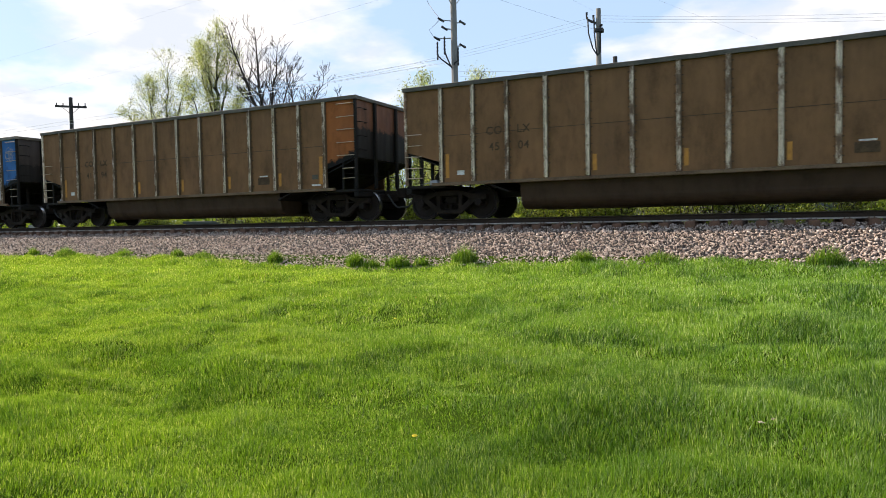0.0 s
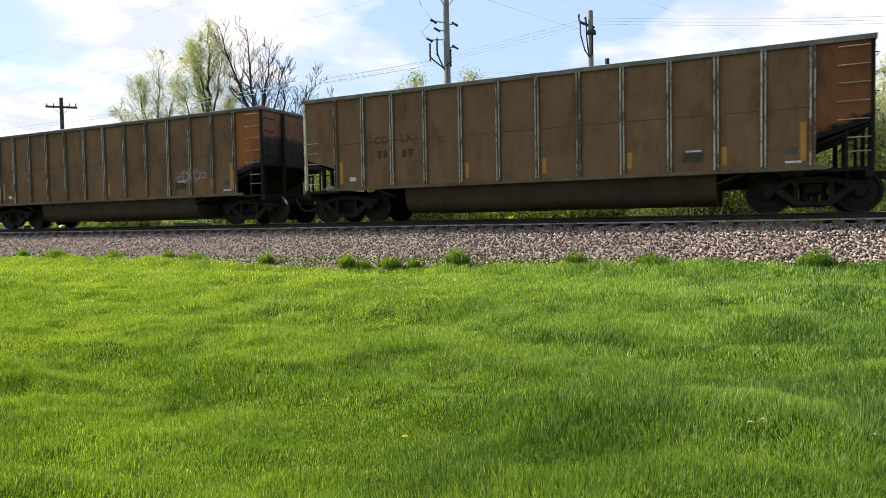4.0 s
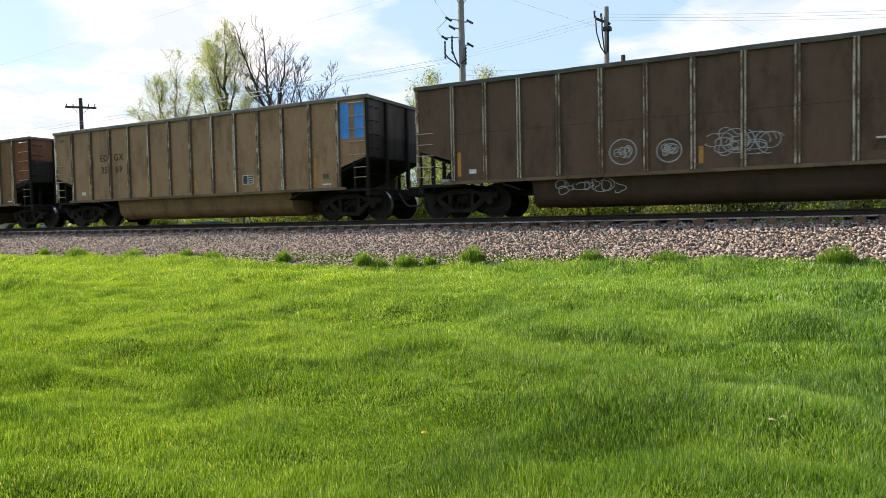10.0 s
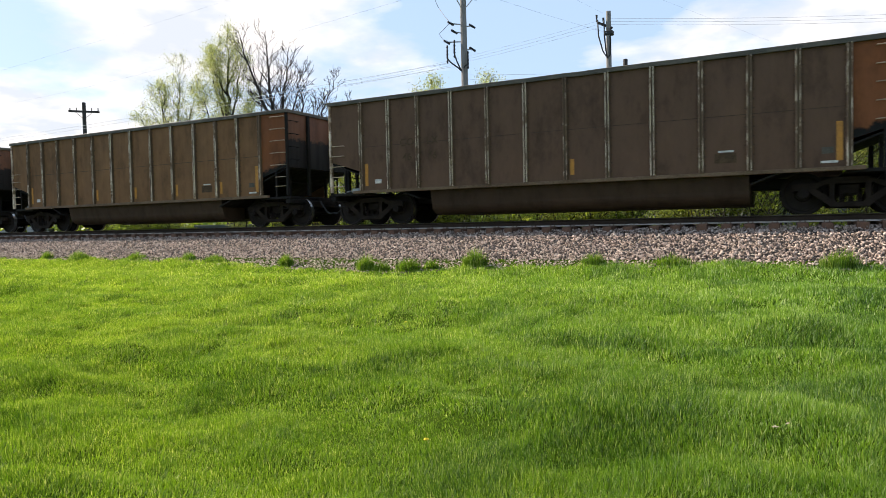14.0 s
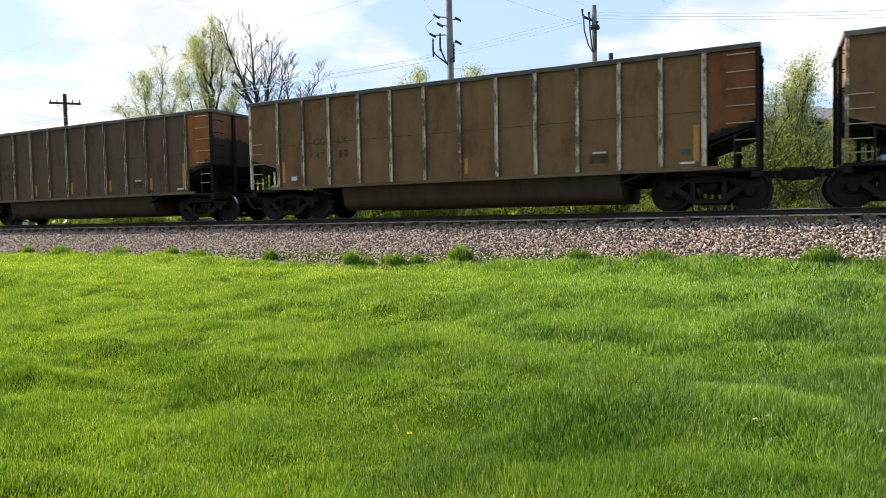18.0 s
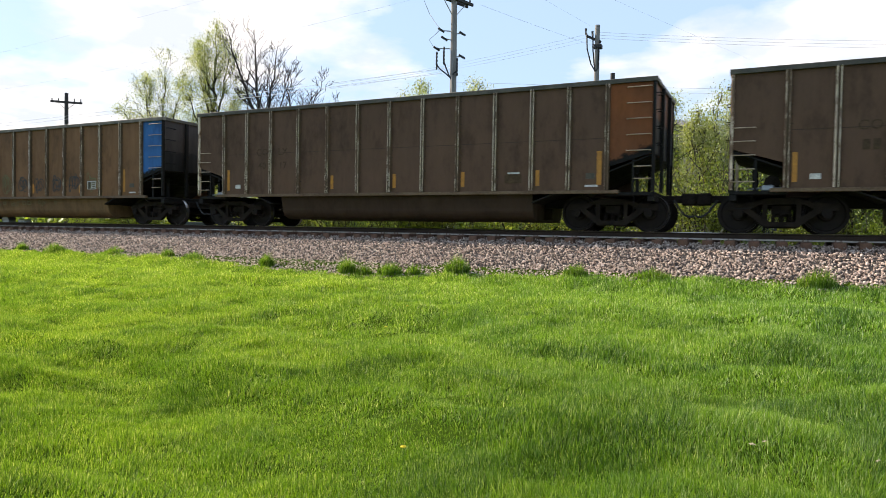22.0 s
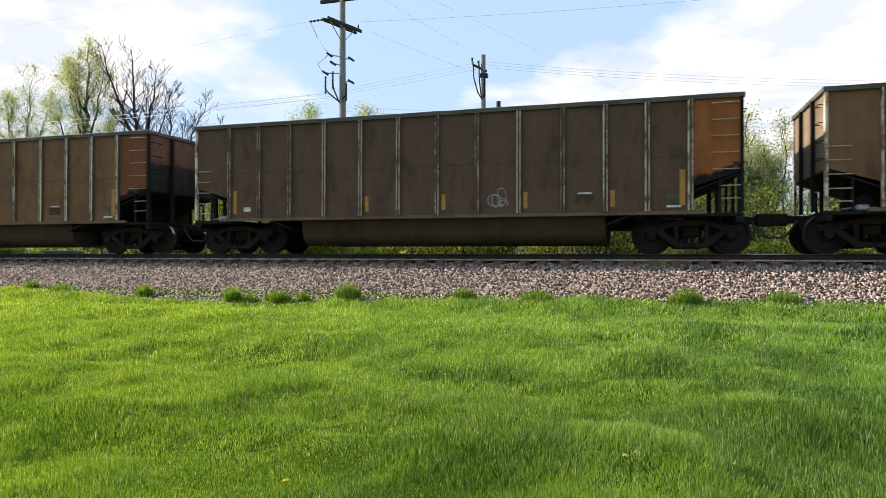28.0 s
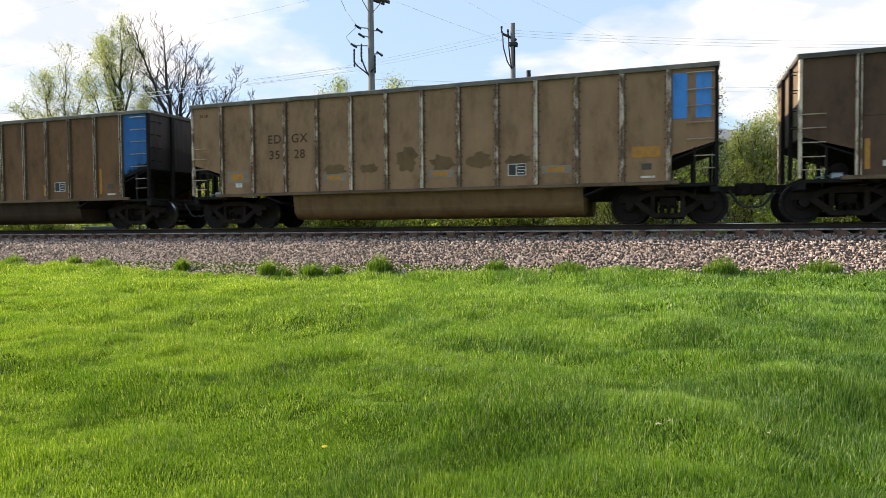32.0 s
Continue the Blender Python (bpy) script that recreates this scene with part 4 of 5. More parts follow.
def leaf_mesh(name, tips, per_tip, size, scatter, mat, rnd, keep=1.0):
    verts, faces = [], []
    for p, d, depth in tips:
        if rnd.random() > keep:
            continue
        for _ in range(per_tip):
            c = p + Vector((rnd.gauss(0, scatter), rnd.gauss(0, scatter), rnd.gauss(0, scatter)))
            a = Vector((rnd.gauss(0, 1), rnd.gauss(0, 1), rnd.gauss(0, 1))).normalized()
            b = a.cross(Vector((rnd.gauss(0, 1), rnd.gauss(0, 1), rnd.gauss(0, 1)))).normalized()
            s = size * rnd.uniform(0.5, 1.3)
            i = len(verts)
            verts += [c - a * s, c + b * s * 0.45, c + a * s, c - b * s * 0.45]
            faces.append((i, i + 1, i + 2, i + 3))
    return mesh_of(name, verts, faces, mat)


def build_tree(name, label, x, y, height, stems, depth, leaves, seed, spread=0.5, lift=0.25, lean=(0, 0), thick=0.16, low=0.25, wide=0.34):
    """One or more leaders with limbs all the way up, twigs, and a crown of many small leaves."""
    rnd = random.Random(seed)
    tree = thing(name, label, "tree", "", (x, y, BACK_Z - 0.1))
    bm, tips = bmesh.new(), []
    for s in range(stems):
        many = stems > 1
        base = Vector((rnd.uniform(-0.5, 0.5), rnd.uniform(-0.4, 0.4), 0)) * many
        drift = Vector((lean[0] + rnd.uniform(-0.07, 0.07) * many, lean[1] + rnd.uniform(-0.06, 0.06) * many, 0))
        h = height * (1 if s == 0 else rnd.uniform(0.72, 0.96))
        pts = [base + drift * h * (i / 9) + Vector((rnd.gauss(0, 0.012 * h), rnd.gauss(0, 0.012 * h), 0)) * (i > 0) + Vector((0, 0, h * i / 9)) for i in range(10)]
        rad = [max(thick * (1 - 0.93 * i / 9), MIN_TWIG) for i in range(10)]
        add_tube(bm, pts, rad, 7, False)
        tips.append((pts[-1], Vector((0, 0, 1)), 0))
        n = int((26 if stems == 1 else 14) * (0.7 + height / 40))
        for k in range(n):
            f = low + (0.97 - low) * (k + rnd.random() * 0.8) / n
            i = min(int(f * 9), 8)
            p = pts[i].lerp(pts[i + 1], f * 9 - i)
            a = k * 2.4 + rnd.uniform(-0.5, 0.5)
            reach = height * wide * (0.35 + 0.9 * math.sin(math.pi * min(0.94, (f - low) / (1 - low) * 0.75 + 0.25))) * rnd.uniform(0.7, 1.15) * (0.75 if many else 1.0)
            up = 0.55 + 0.9 * f + rnd.uniform(-0.2, 0.2) + lift
            grow(bm, p, Vector((math.cos(a), math.sin(a), up)), reach * 0.48, max(rad[i] * 0.40, 0.016), depth - 2, rnd, tips, spread, lift)
    part("trunk", bm, M["bark"], tree)
    for mat, per, size, scatter, keep in leaves:
        part("crown", leaf_mesh("crown", tips, per, size, scatter, M[mat], rnd, keep), None, tree)
    return tree


def limb_tree(label, x, y, fork, trunk, limbs, twigs, leaves, seed, bow=0.5):
    """A trunk that forks into a few strong limbs, each with side branches and twigs.
    limbs: where each leaves the trunk (metres up), how far it leans along the line of the trees and to the back, its rise and its thickness."""
    rnd = random.Random(seed)
    tree = thing("tree", label, "tree", "", (x, y, BACK_Z - 0.1))
    along = Vector((0.90, 0.44, 0))
    deep = Vector((-0.44, 0.90, 0))
    bm, tips = bmesh.new(), []
    sway = [Vector((rnd.gauss(0, 0.05), rnd.gauss(0, 0.05), fork * i / 5)) * (1 if i else 0) for i in range(6)]
    add_tube(bm, sway, [trunk * (1.25 - 0.35 * i / 5) for i in range(6)], 9, False)
    for start, lean, back, rise, thick in limbs:
        k = min(start / fork, 1.0) * 5
        foot = sway[min(int(k), 4)].lerp(sway[min(int(k), 4) + 1], k - min(int(k), 4))
        pts, rad = [], []
        for i in range(10):
            f = i / 9
            reach = f ** (1.0 - 0.35 * bow)
            p = foot + along * lean * reach + deep * back * reach + Vector((0, 0, rise * f))
            pts.append(p + Vector((rnd.gauss(0, 0.07), rnd.gauss(0, 0.07), 0)) * (i > 0))
            rad.append(max(thick * (1 - 0.9 * f), MIN_TWIG))
        add_tube(bm, pts, rad, 7, False)
        tips.append((pts[-1], Vector((0, 0, 1)), 0))
        for b in range(twigs):
            f = 0.22 + 0.76 * (b + rnd.random() * 0.7) / twigs
            i = min(int(f * 9), 8)
            p = pts[i].lerp(pts[i + 1], f * 9 - i)
            way = (pts[i + 1] - pts[i]).normalized()
            side = Vector((rnd.gauss(0, 1), rnd.gauss(0, 1), rnd.gauss(0, 0.3)))
            side = (side - side.dot(way) * way).normalized()
            grow(bm, p, way * 0.75 + side * 0.75 + Vector((0, 0, 0.25)), rise * rnd.uniform(0.10, 0.21) * (1.2 - 0.6 * f), max(rad[i] * 0.42, 0.014), 2, rnd, tips, 0.55, 0.22, 0.12)
    part("trunk", bm, M["bark"], tree)
    for mat, per, size, scatter, keep in leaves:
        part("crown", leaf_mesh("crown", tips, per, size, scatter, M[mat], rnd, keep), None, tree)
    return tree


def build_trees():
    limb_tree("tall tree with fresh yellow-green spring leaves", -36.0, 36.0, 8.6, 0.24, [(8.6, 0.1, 0.2, 5.9, 0.15), (7.6, -1.2, 0.5, 6.0, 0.10), (7.0, 1.4, -0.4, 6.0, 0.10), (5.8, -1.8, -0.6, 5.0, 0.09), (5.4, 2.0, 0.5, 4.8, 0.09), (8.2, -0.4, -0.8, 5.4, 0.09), (4.6, 0.8, 1.2, 4.4, 0.08), (4.4, -0.9, 1.0, 4.8, 0.08)], 14,
              [("leaf_spring", 3, 0.052, 0.16, 0.7), ("leaf_pale", 8, 0.048, 0.26, 0.9)], 11)
    limb_tree("pale budding tree with thin foliage", -41.9, 36.5, 6.2, 0.17, [(6.2, 0.4, 0.2, 7.0, 0.11), (5.2, -1.5, 0.3, 6.6, 0.09), (4.8, 1.9, -0.3, 6.8, 0.09), (4.4, -2.7, -0.4, 5.2, 0.08), (4.2, 2.8, 0.4, 4.8, 0.07), (5.6, -0.8, -0.8, 5.6, 0.07), (4.2, 1.0, 0.8, 4.6, 0.06)], 14,
              [("leaf_pale", 6, 0.050, 0.22, 0.8), ("leaf_spring", 2, 0.05, 0.24, 0.6)], 23)
    limb_tree("tall bare tree with dark branching limbs", -31.4, 36.0, 6.9, 0.27, [(6.9, -2.6, 0.3, 7.4, 0.14), (6.7, -0.5, -0.3, 7.2, 0.15), (6.3, 1.0, 0.4, 7.0, 0.13), (6.4, 2.4, -0.2, 5.2, 0.09), (5.8, -1.5, 0.5, 4.6, 0.08), (6.0, 0.3, 0.6, 6.0, 0.08)], 21,
              [("leaf_pale", 1, 0.04, 0.08, 0.05)], 37, 0.2)
    limb_tree("small bare tree with dark spreading limbs", -29.2, 36.5, 6.6, 0.16, [(6.6, -0.7, 0.2, 5.2, 0.09), (6.4, 2.3, -0.2, 4.6, 0.08), (6.0, 3.1, 0.3, 3.4, 0.07), (5.8, 0.6, 0.4, 3.8, 0.06), (6.2, 1.4, -0.4, 3.6, 0.05)], 18,
              [("leaf_pale", 1, 0.04, 0.08, 0.05)], 41, 0.2)
    build_tree("tree", "rounded tree in spring leaf", -18.8, 34.5, 9.0, 3, 4, [("leaf_spring", 4, 0.062, 0.22, 1.0), ("leaf_pale", 5, 0.055, 0.28, 0.9)], 53, 0.6, 0.25, (0, 0), 0.12, 0.2, 0.34)
    build_tree("tree", "slender tree with pale spring leaves", -14.9, 34.5, 8.8, 2, 4, [("leaf_pale", 6, 0.055, 0.24, 1.0)], 59, 0.5, 0.3, (0, 0), 0.09, 0.2, 0.28)


def build_saplings():
    """Young trees and brush close behind the track."""
    rnd = random.Random(5)
    rows = [(-0.9, 26.0, 5.3, "leaf_pale"), (0.6, 26.6, 5.4, "leaf_pale"), (4.3, 27.0, 5.3, "leaf_pale"), (2.4, 27.5, 4.2, "leaf_spring"), (-2.4, 26.4, 5.2, "leaf_spring")]
    rows += [(-4.2 - 1.75 * i + rnd.uniform(-0.3, 0.3), 26.2 + rnd.uniform(-0.3, 1.0), rnd.uniform(4.2, 5.5), "leaf_pale" if i % 3 == 2 else "leaf_spring") for i in range(14)]
    rows += [(-6.0 + 1.35 * i + rnd.uniform(-0.3, 0.3), 28.6 + rnd.uniform(-0.5, 0.6), rnd.uniform(4.2, 5.2), "leaf_spring" if i % 2 else "leaf_pale") for i in range(10)]
    for i, (x, y, h, mat) in enumerate(rows):
        label = "young tree with pale new leaves behind the track" if mat == "leaf_pale" else "leafy young tree behind the track"
        build_tree("sapling", label, x, y, h * 1.12, 4, 4, [(mat, 5, 0.044, 0.16, 0.8), ("leaf_pale", 5, 0.042, 0.22, 0.8)], 100 + i, 0.5, 0.5, (0, 0), 0.05, 0.1, 0.24)


def build_shrubs():
    """Low brush in a row along the foot of the bank."""
    rnd = random.Random(8)
    for i in range(64):
        x, y = -44.0 + i * 0.86 + rnd.uniform(-0.4, 0.4), 24.2 + rnd.uniform(-0.9, 1.2)
        if -27.8 < x < -22.4 or x < -35.0:
            continue
        shrub = thing("shrub", "low green shrub along the far side of the track", "shrub", "brush behind the track", (x, y, BACK_Z - 0.08))
        tips, bm = [], bmesh.new()
        h = rnd.choice((1.0, 1.5, 2.2, 3.0, 3.6)) * rnd.uniform(0.8, 1.2)
        for s in range(7):
            a = rnd.uniform(0, math.tau)
            grow(bm, Vector((0, 0, 0)), Vector((0.6 * math.cos(a), 0.6 * math.sin(a), 1)), h * 0.55, 0.018, 2, rnd, tips, 0.55, 0.15)
        part("stem", bm, M["bark"], shrub)
        mat = rnd.choice(("leaf_bush", "leaf_bush", "leaf_spring"))
        part("foliage", leaf_mesh("foliage", tips, 8, 0.052, 0.10 + 0.06 * h, M[mat], rnd), None, shrub)


def wire(a, b, sag, radius, mat, label, name="overhead_wire"):
    pts = []
    a, b = Vector(a), Vector(b)
    for i in range(15):
        k = i / 14
        p = a.lerp(b, k)
        p.z -= sag * 4 * k * (1 - k)
        pts.append(p)
    me = bpy.data.meshes.new(name)
    bm = tube(pts, radius, 4, False)
    bm.to_mesh(me)
    bm.free()
    me.materials.append(M[mat])
    tagged(new(name, me), label, "wire", "overhead wires")


def insulator(parent, a, b, radius=0.05):
    """A string of insulator discs between two points."""
    a, b = Vector(a), Vector(b)
    pts, rad = [], []
    for i in range(11):
        pts.append(a.lerp(b, i / 10))
        rad.append(radius if i % 2 else radius * 0.45)
    part("insulator", tube(pts, rad, 8), M["wire"], parent)


def build_pole_a():
    x, y = -13.75, 29.0
    pole = thing("utility_pole", "grey weathered utility pole with crossarms and cable ends", "utility pole", "utility poles", (x, y, BACK_Z - 0.1))
    top = 13.3
    part("pole", tube([(0, 0, 0), (0.02, 0, 7), (0.0, 0, top)], [0.19, 0.165, 0.135], 12), M["pole"], pole)
    part("crossarm", box(-1.15, 0.75, -0.07, 0.07, 12.75, 12.90, 0.01), M["pole_dark"], pole)
    for d in (-0.17, 0.17):
        m = pose(0, 0, 11.6, 0, 0, 72) @ Matrix.Translation((0, d, 0))
        part("crossarm", box(-1.15, 1.15, -0.05, 0.05, -0.07, 0.07, 0.01), M["pole_dark"], pole, at=m)
    ends = [(-0.35, -1.08), (0.35, 1.08)]
    for ex, ey in ends:
        part("brace", tube([(ex * 0.7, ey * 0.7, 11.55), (0, 0, 10.75)], 0.022, 5), M["galv"], pole)
    part("pin", tube([(0.35, 1.05, 11.66), (0.35, 1.05, 11.95)], [0.05, 0.03], 8), M["wire"], pole)
    insulator(pole, (-0.33, -0.95, 11.62), (-1.45, -0.6, 11.72), 0.06)
    # cut-outs and lightning arresters on short brackets
    for bx, by, bz in ((-0.55, -0.35, 10.15), (-0.85, -0.2, 9.35), (0.28, 0.25, 10.05), (0.30, 0.2, 8.95), (-0.40, -0.3, 9.75)):
        part("bracket", tube([(0, 0, bz - 0.05), (bx, by, bz)], 0.03, 5), M["galv"], pole)
        insulator(pole, (bx - 0.10, by, bz + 0.10), (bx + 0.22, by, bz - 0.12), 0.065)
    # cable ends that loop down to the pole
    for bx, bz, low in ((-0.80, 9.2, 8.0), (-0.42, 9.4, 7.95), (0.28, 8.8, 8.0)):
        pts = [(bx, -0.15, bz), (bx - 0.02, -0.15, bz - 0.6), (bx * 0.75, -0.15, (bz + low) / 2 - 0.25), (bx * 0.35, -0.15, low + 0.1), (0, -0.15, low - 0.15)]
        part("cable_end", tube(pts, 0.035, 6), M["wire"], pole)
        insulator(pole, (bx, -0.15, bz), (bx, -0.15, bz - 0.85), 0.055)
    part("riser", tube([(0.05, -0.2, 0), (0.05, -0.19, 8.0)], 0.045, 6), M["pole"], pole)
    for pts in ([(-1.4, -0.5, 11.7), (-1.3, 0, 11.1), (-0.9, -0.2, 10.6), (-0.55, -0.3, 10.2)], [(-0.55, -0.3, 10.2), (-0.9, -0.2, 10.0), (-1.2, -0.2, 9.8), (-0.9, -0.2, 9.35)]):
        part("jumper", tube(pts, 0.014, 4), M["cable_grey"], pole)


def build_pole_b():
    x, y = -9.5, 40.0
    pole = thing("utility_pole", "weathered utility pole with a short arm and cable loops", "utility pole", "utility poles", (x, y, BACK_Z - 0.1))
    part("pole", tube([(0, 0, 0), (0, 0, 7), (0, 0, 13.0)], [0.19, 0.17, 0.14], 12), M["pole"], pole)
    part("crossarm", box(-0.75, 0.25, -0.06, 0.06, -0.07, 0.07, 0.01), M["pole_dark"], pole, at=pose(0, 0, 12.1, 0, 28, 0))
    for bx in (-0.70, -0.30):
        part("pin", tube([(bx, 0, 12.1 - bx * 0.55), (bx, 0, 12.5 - bx * 0.55)], [0.03, 0.07], 8), M["wire"], pole)
    for bx in (-0.62, -0.24):
        pts = [(bx, -0.1, 12.45 - bx * 0.2), (bx * 0.9, -0.15, 11.6), (bx * 0.5, -0.18, 10.7), (-0.05, -0.18, 10.25), (0.12, -0.17, 10.4), (0.14, -0.15, 12.0)]
        part("cable_loop", tube(pts, 0.04, 6), M["wire"], pole)
    part("clamp", box(-0.20, 0.28, -0.20, 0.20, 11.6, 11.85, 0.03), M["wire"], pole)
    stub = thing("utility_pole", "short dark pole stub beside the taller pole", "utility pole", "utility poles", (-8.65, 40.5, BACK_Z - 0.1))
    part("pole", tube([(0, 0, 0), (0, 0, 10.2)], [0.16, 0.13], 10), M["pole_dark"], stub)
    part("box", box(0.12, 0.55, -0.2, 0.2, 9.35, 9.75, 0.03), M["wire"], stub)
    part("bracket", tube([(-0.35, 0, 9.7), (0.75, 0, 9.45)], 0.04, 5), M["pole_dark"], stub)


def build_pole_c():
    pole = thing("utility_pole", "dark distant utility pole with one crossarm", "utility pole", "utility poles", (-52.0, 36.0, BACK_Z - 0.1))
    part("pole", tube([(0, 0, 0), (0, 0, 11.4)], [0.19, 0.14], 10), M["pole_dark"], pole)
    part("crossarm", box(-1.2, 1.2, -0.07, 0.07, -0.08, 0.08, 0.01), M["pole_dark"], pole, at=pose(0, 0, 10.65, 0, 2, 35))
    for k in (-1.1, -0.6, 0.6, 1.1):
        part("pin", tube([(k * 0.82, k * 0.57, 10.7), (k * 0.82, k * 0.57, 10.95)], 0.04, 6), M["wire"], pole)
    for k in (-1, 1):
        part("brace", tube([(k * 0.55, k * 0.38, 10.6), (0, 0, 10.0)], 0.02, 5), M["pole_dark"], pole)


def build_house():
    """A grey building with a low roof behind the young trees."""
    a, b = Vector((-1.8, 36.4, 0)), Vector((8.0, 47.7, 0))
    length = (b - a).length
    house = thing("house", "grey-sided building with a low grey roof", "building", "", (a.x, a.y, BACK_Z - 0.1))
    house.rotation_euler = (0, 0, math.atan2(b.y - a.y, b.x - a.x))
    part("wall", prism([(0, 0), (8, 0), (8, 5.4), (4, 6.6), (0, 5.4)], "x", 0, length), M["siding"], house)
    for k in range(27):
        part("siding_board", box(-0.005, length + 0.005, -0.03, 0.01, 0.1 + k * 0.196, 0.28 + k * 0.196), M["siding"], house)
    part("roof", prism([(-0.5, 5.30), (4, 6.85), (8.5, 5.30), (8.5, 5.45), (4, 7.0), (-0.5, 5.45)], "x", -0.5, length + 0.5), M["roofing"], house)
    for k in (2.5, 7.0, 11.5):
        w = part("window", box(k, k + 1.3, -0.06, -0.031, 2.4, 3.8), M["white_paint"], house)
        part("pane", box(k + 0.08, k + 1.22, -0.075, -0.061, 2.48, 3.72), M["wire"], w)


def build_far_left():
    """Low wall, white posts and crossing furniture beside the road that crosses far down the track."""
    me = box_mesh("concrete_wall", -32.9, -28.0, 29.8, 30.1, BACK_Z - 0.1, 1.90, "siding")
    tagged(new("concrete_wall", me), "low grey concrete wall beyond the track", "wall")
    for k in range(3):
        post = new("white_post", box_mesh("white_post", -0.06, 0.06, -0.06, 0.06, 0, 1.0, "white_paint"))
        post.location = (-33.6 - k * 0.28, 29.9, BACK_Z - 0.05)
        tagged(post, "short white marker post beside the wall", "post", "marker posts")
    # lineside gear between the rails, low enough for the train to pass over
    at = (-31.05, 17.62, RAIL_Z - 0.19)
    plate = thing("track_ramp", "white slanted steel ramp between the rails", "ramp", "", at)
    part("plate", prism([(-0.95, 0), (-0.05, 0), (0.50, 0.36), (0.86, 0.39), (0.82, 0.43), (0.22, 0.42), (-0.95, 0.06)], "y", -0.16, 0.16), M["white_paint"], plate)
    part("foot", box(0.30, 0.42, -0.10, 0.10, 0, 0.24), M["galv"], plate)
    cab = thing("track_scanner", "small grey steel box with a peaked lid between the rails", "track box", "", (-29.2, 17.62, RAIL_Z - 0.19))
    part("body", box(-0.22, 0.22, -0.15, 0.15, 0, 0.30, 0.015), M["galv"], cab)
    part("lid", prism([(-0.25, 0.30), (0.25, 0.30), (0.12, 0.43), (-0.12, 0.43)], "y", -0.17, 0.17), M["galv"], cab)
    ob = new("white_box", box_mesh("white_box", -0.20, 0.20, -0.14, 0.14, 0, 0.32, "white_paint"))
    ob.location = (-28.15, 17.62, RAIL_Z - 0.19)
    tagged(ob, "small white box between the rails", "box")


def box_mesh(name, x0, x1, y0, y1, z0, z1, mat):
    me = bpy.data.meshes.new(name)
    bm = box(x0, x1, y0, y1, z0, z1, 0.015)
    bm.to_mesh(me)
    bm.free()
    me.materials.append(M[mat])
    return me


def build_far_trees():
    """A distant belt of woods that closes the view behind everything."""
    rnd = random.Random(77)
    verts, faces = [], []
    for i in range(15000):
        x = rnd.uniform(-320, 160)
        y = 120 + rnd.uniform(0, 25) + 0.15 * abs(x)
        z = BACK_Z + abs(rnd.gauss(0, 3.4)) * (0.7 + 0.5 * noise.noise((x * 0.03, 0.3, 0.1)))
        c = Vector((x, y, min(z, 12)))
        a = Vector((rnd.gauss(0, 1), rnd.gauss(0, 1), rnd.gauss(0, 1))).normalized() * rnd.uniform(0.6, 1.5)
        b = a.cross(Vector((rnd.gauss(0, 1), rnd.gauss(0, 1), rnd.gauss(0, 1)))).normalized() * rnd.uniform(0.5, 1.1)
        k = len(verts)
        verts += [c - a, c + b, c + a, c - b]
        faces.append((k, k + 1, k + 2, k + 3))
    tagged(new("far_woods", mesh_of("far_woods", verts, faces, M["leaf_bush"])), "distant belt of green woods", "woods", "", "stuff")


def build_back_grass():
    n = 60000
    px, py = rng.uniform(-45, 14, n), rng.uniform(21.2, 26.5, n)
    ln = rng.uniform(0.15, 0.5, n)
    tagged(new("rough_grass", blade_mesh("rough_grass", px, py, lawn_z(px, py), ln, np.full(n, 0.03), M["leaf_bush"], 0.5, bent=False)), "rough grass behind the track", "grass", "", "stuff")


build_trees()
build_saplings()
build_shrubs()
build_pole_a()
build_pole_b()
build_pole_c()
build_house()
build_far_left()
build_far_trees()
build_back_grass()

# wires between the poles and over the lawn
W = "thin grey overhead wire between the poles"
for dz in (0.0, 0.16, 0.32):
    wire((-10.2 + dz, 40.0, 13.5 - dz * 1.2), (-33.1, 46.0, 13.55 - dz), 0.25, 0.006, "cable_grey", W)
    wire((-9.42, 40.0, 13.55 - dz * 1.1), (14.6, 48.6, 12.75 - dz * 1.3), 0.25, 0.007, "cable_grey", W)
wire((-13.2, 29.5, 12.85), (18.0, 29.6, 12.3), 0.35, 0.006, "cable_grey", W)
wire((-9.8, 40.0, 13.9), (-18.0, 0.0, 14.0), 0.10, 0.0035, "cable_grey", W)
wire((-1.2, 48.3, 13.0), (-18.0, 11.0, 14.5), 0.10, 0.0035, "cable_grey", W)
wire((-12.9, 30.2, 12.6), (-9.5, 40.0, 12.7), 0.05, 0.005, "cable_grey", W)
wire((-15.2, 28.4, 12.7), (-60.0, 35.0, 13.0), 0.35, 0.004, "cable_grey", W)
wire((-60.0, 29.0, 13.2), (-5.0, 24.0, 13.9), 0.30, 0.003, "cable_grey", W)
for dz in (0.0, 0.22):
    wire((-62.0, 33.5, 9.7 - dz), (-13.75, 29.0, 9.4 - dz), 0.1, 0.010, "white_paint", "pale grey service wire along the track")
    wire((-13.75, 29.0, 8.7 - dz), (14.0, 39.0, 8.1 - dz), 0.15, 0.006, "cable_grey", W)

# ---- train ----
BASES = {True: build_car(POSTS_OLD, False), False: build_car(POSTS_NEW, True)}


def train_x(t):
    """Where the middle of car 0 stands at t seconds."""
    slack = float(np.interp(t, [row[0] for row in SLACK], [row[1] for row in SLACK]))
    return TRAIN[0] + slack + t * (TRAIN[1] + t * (TRAIN[2] + t * (TRAIN[3] + t * TRAIN[4])))


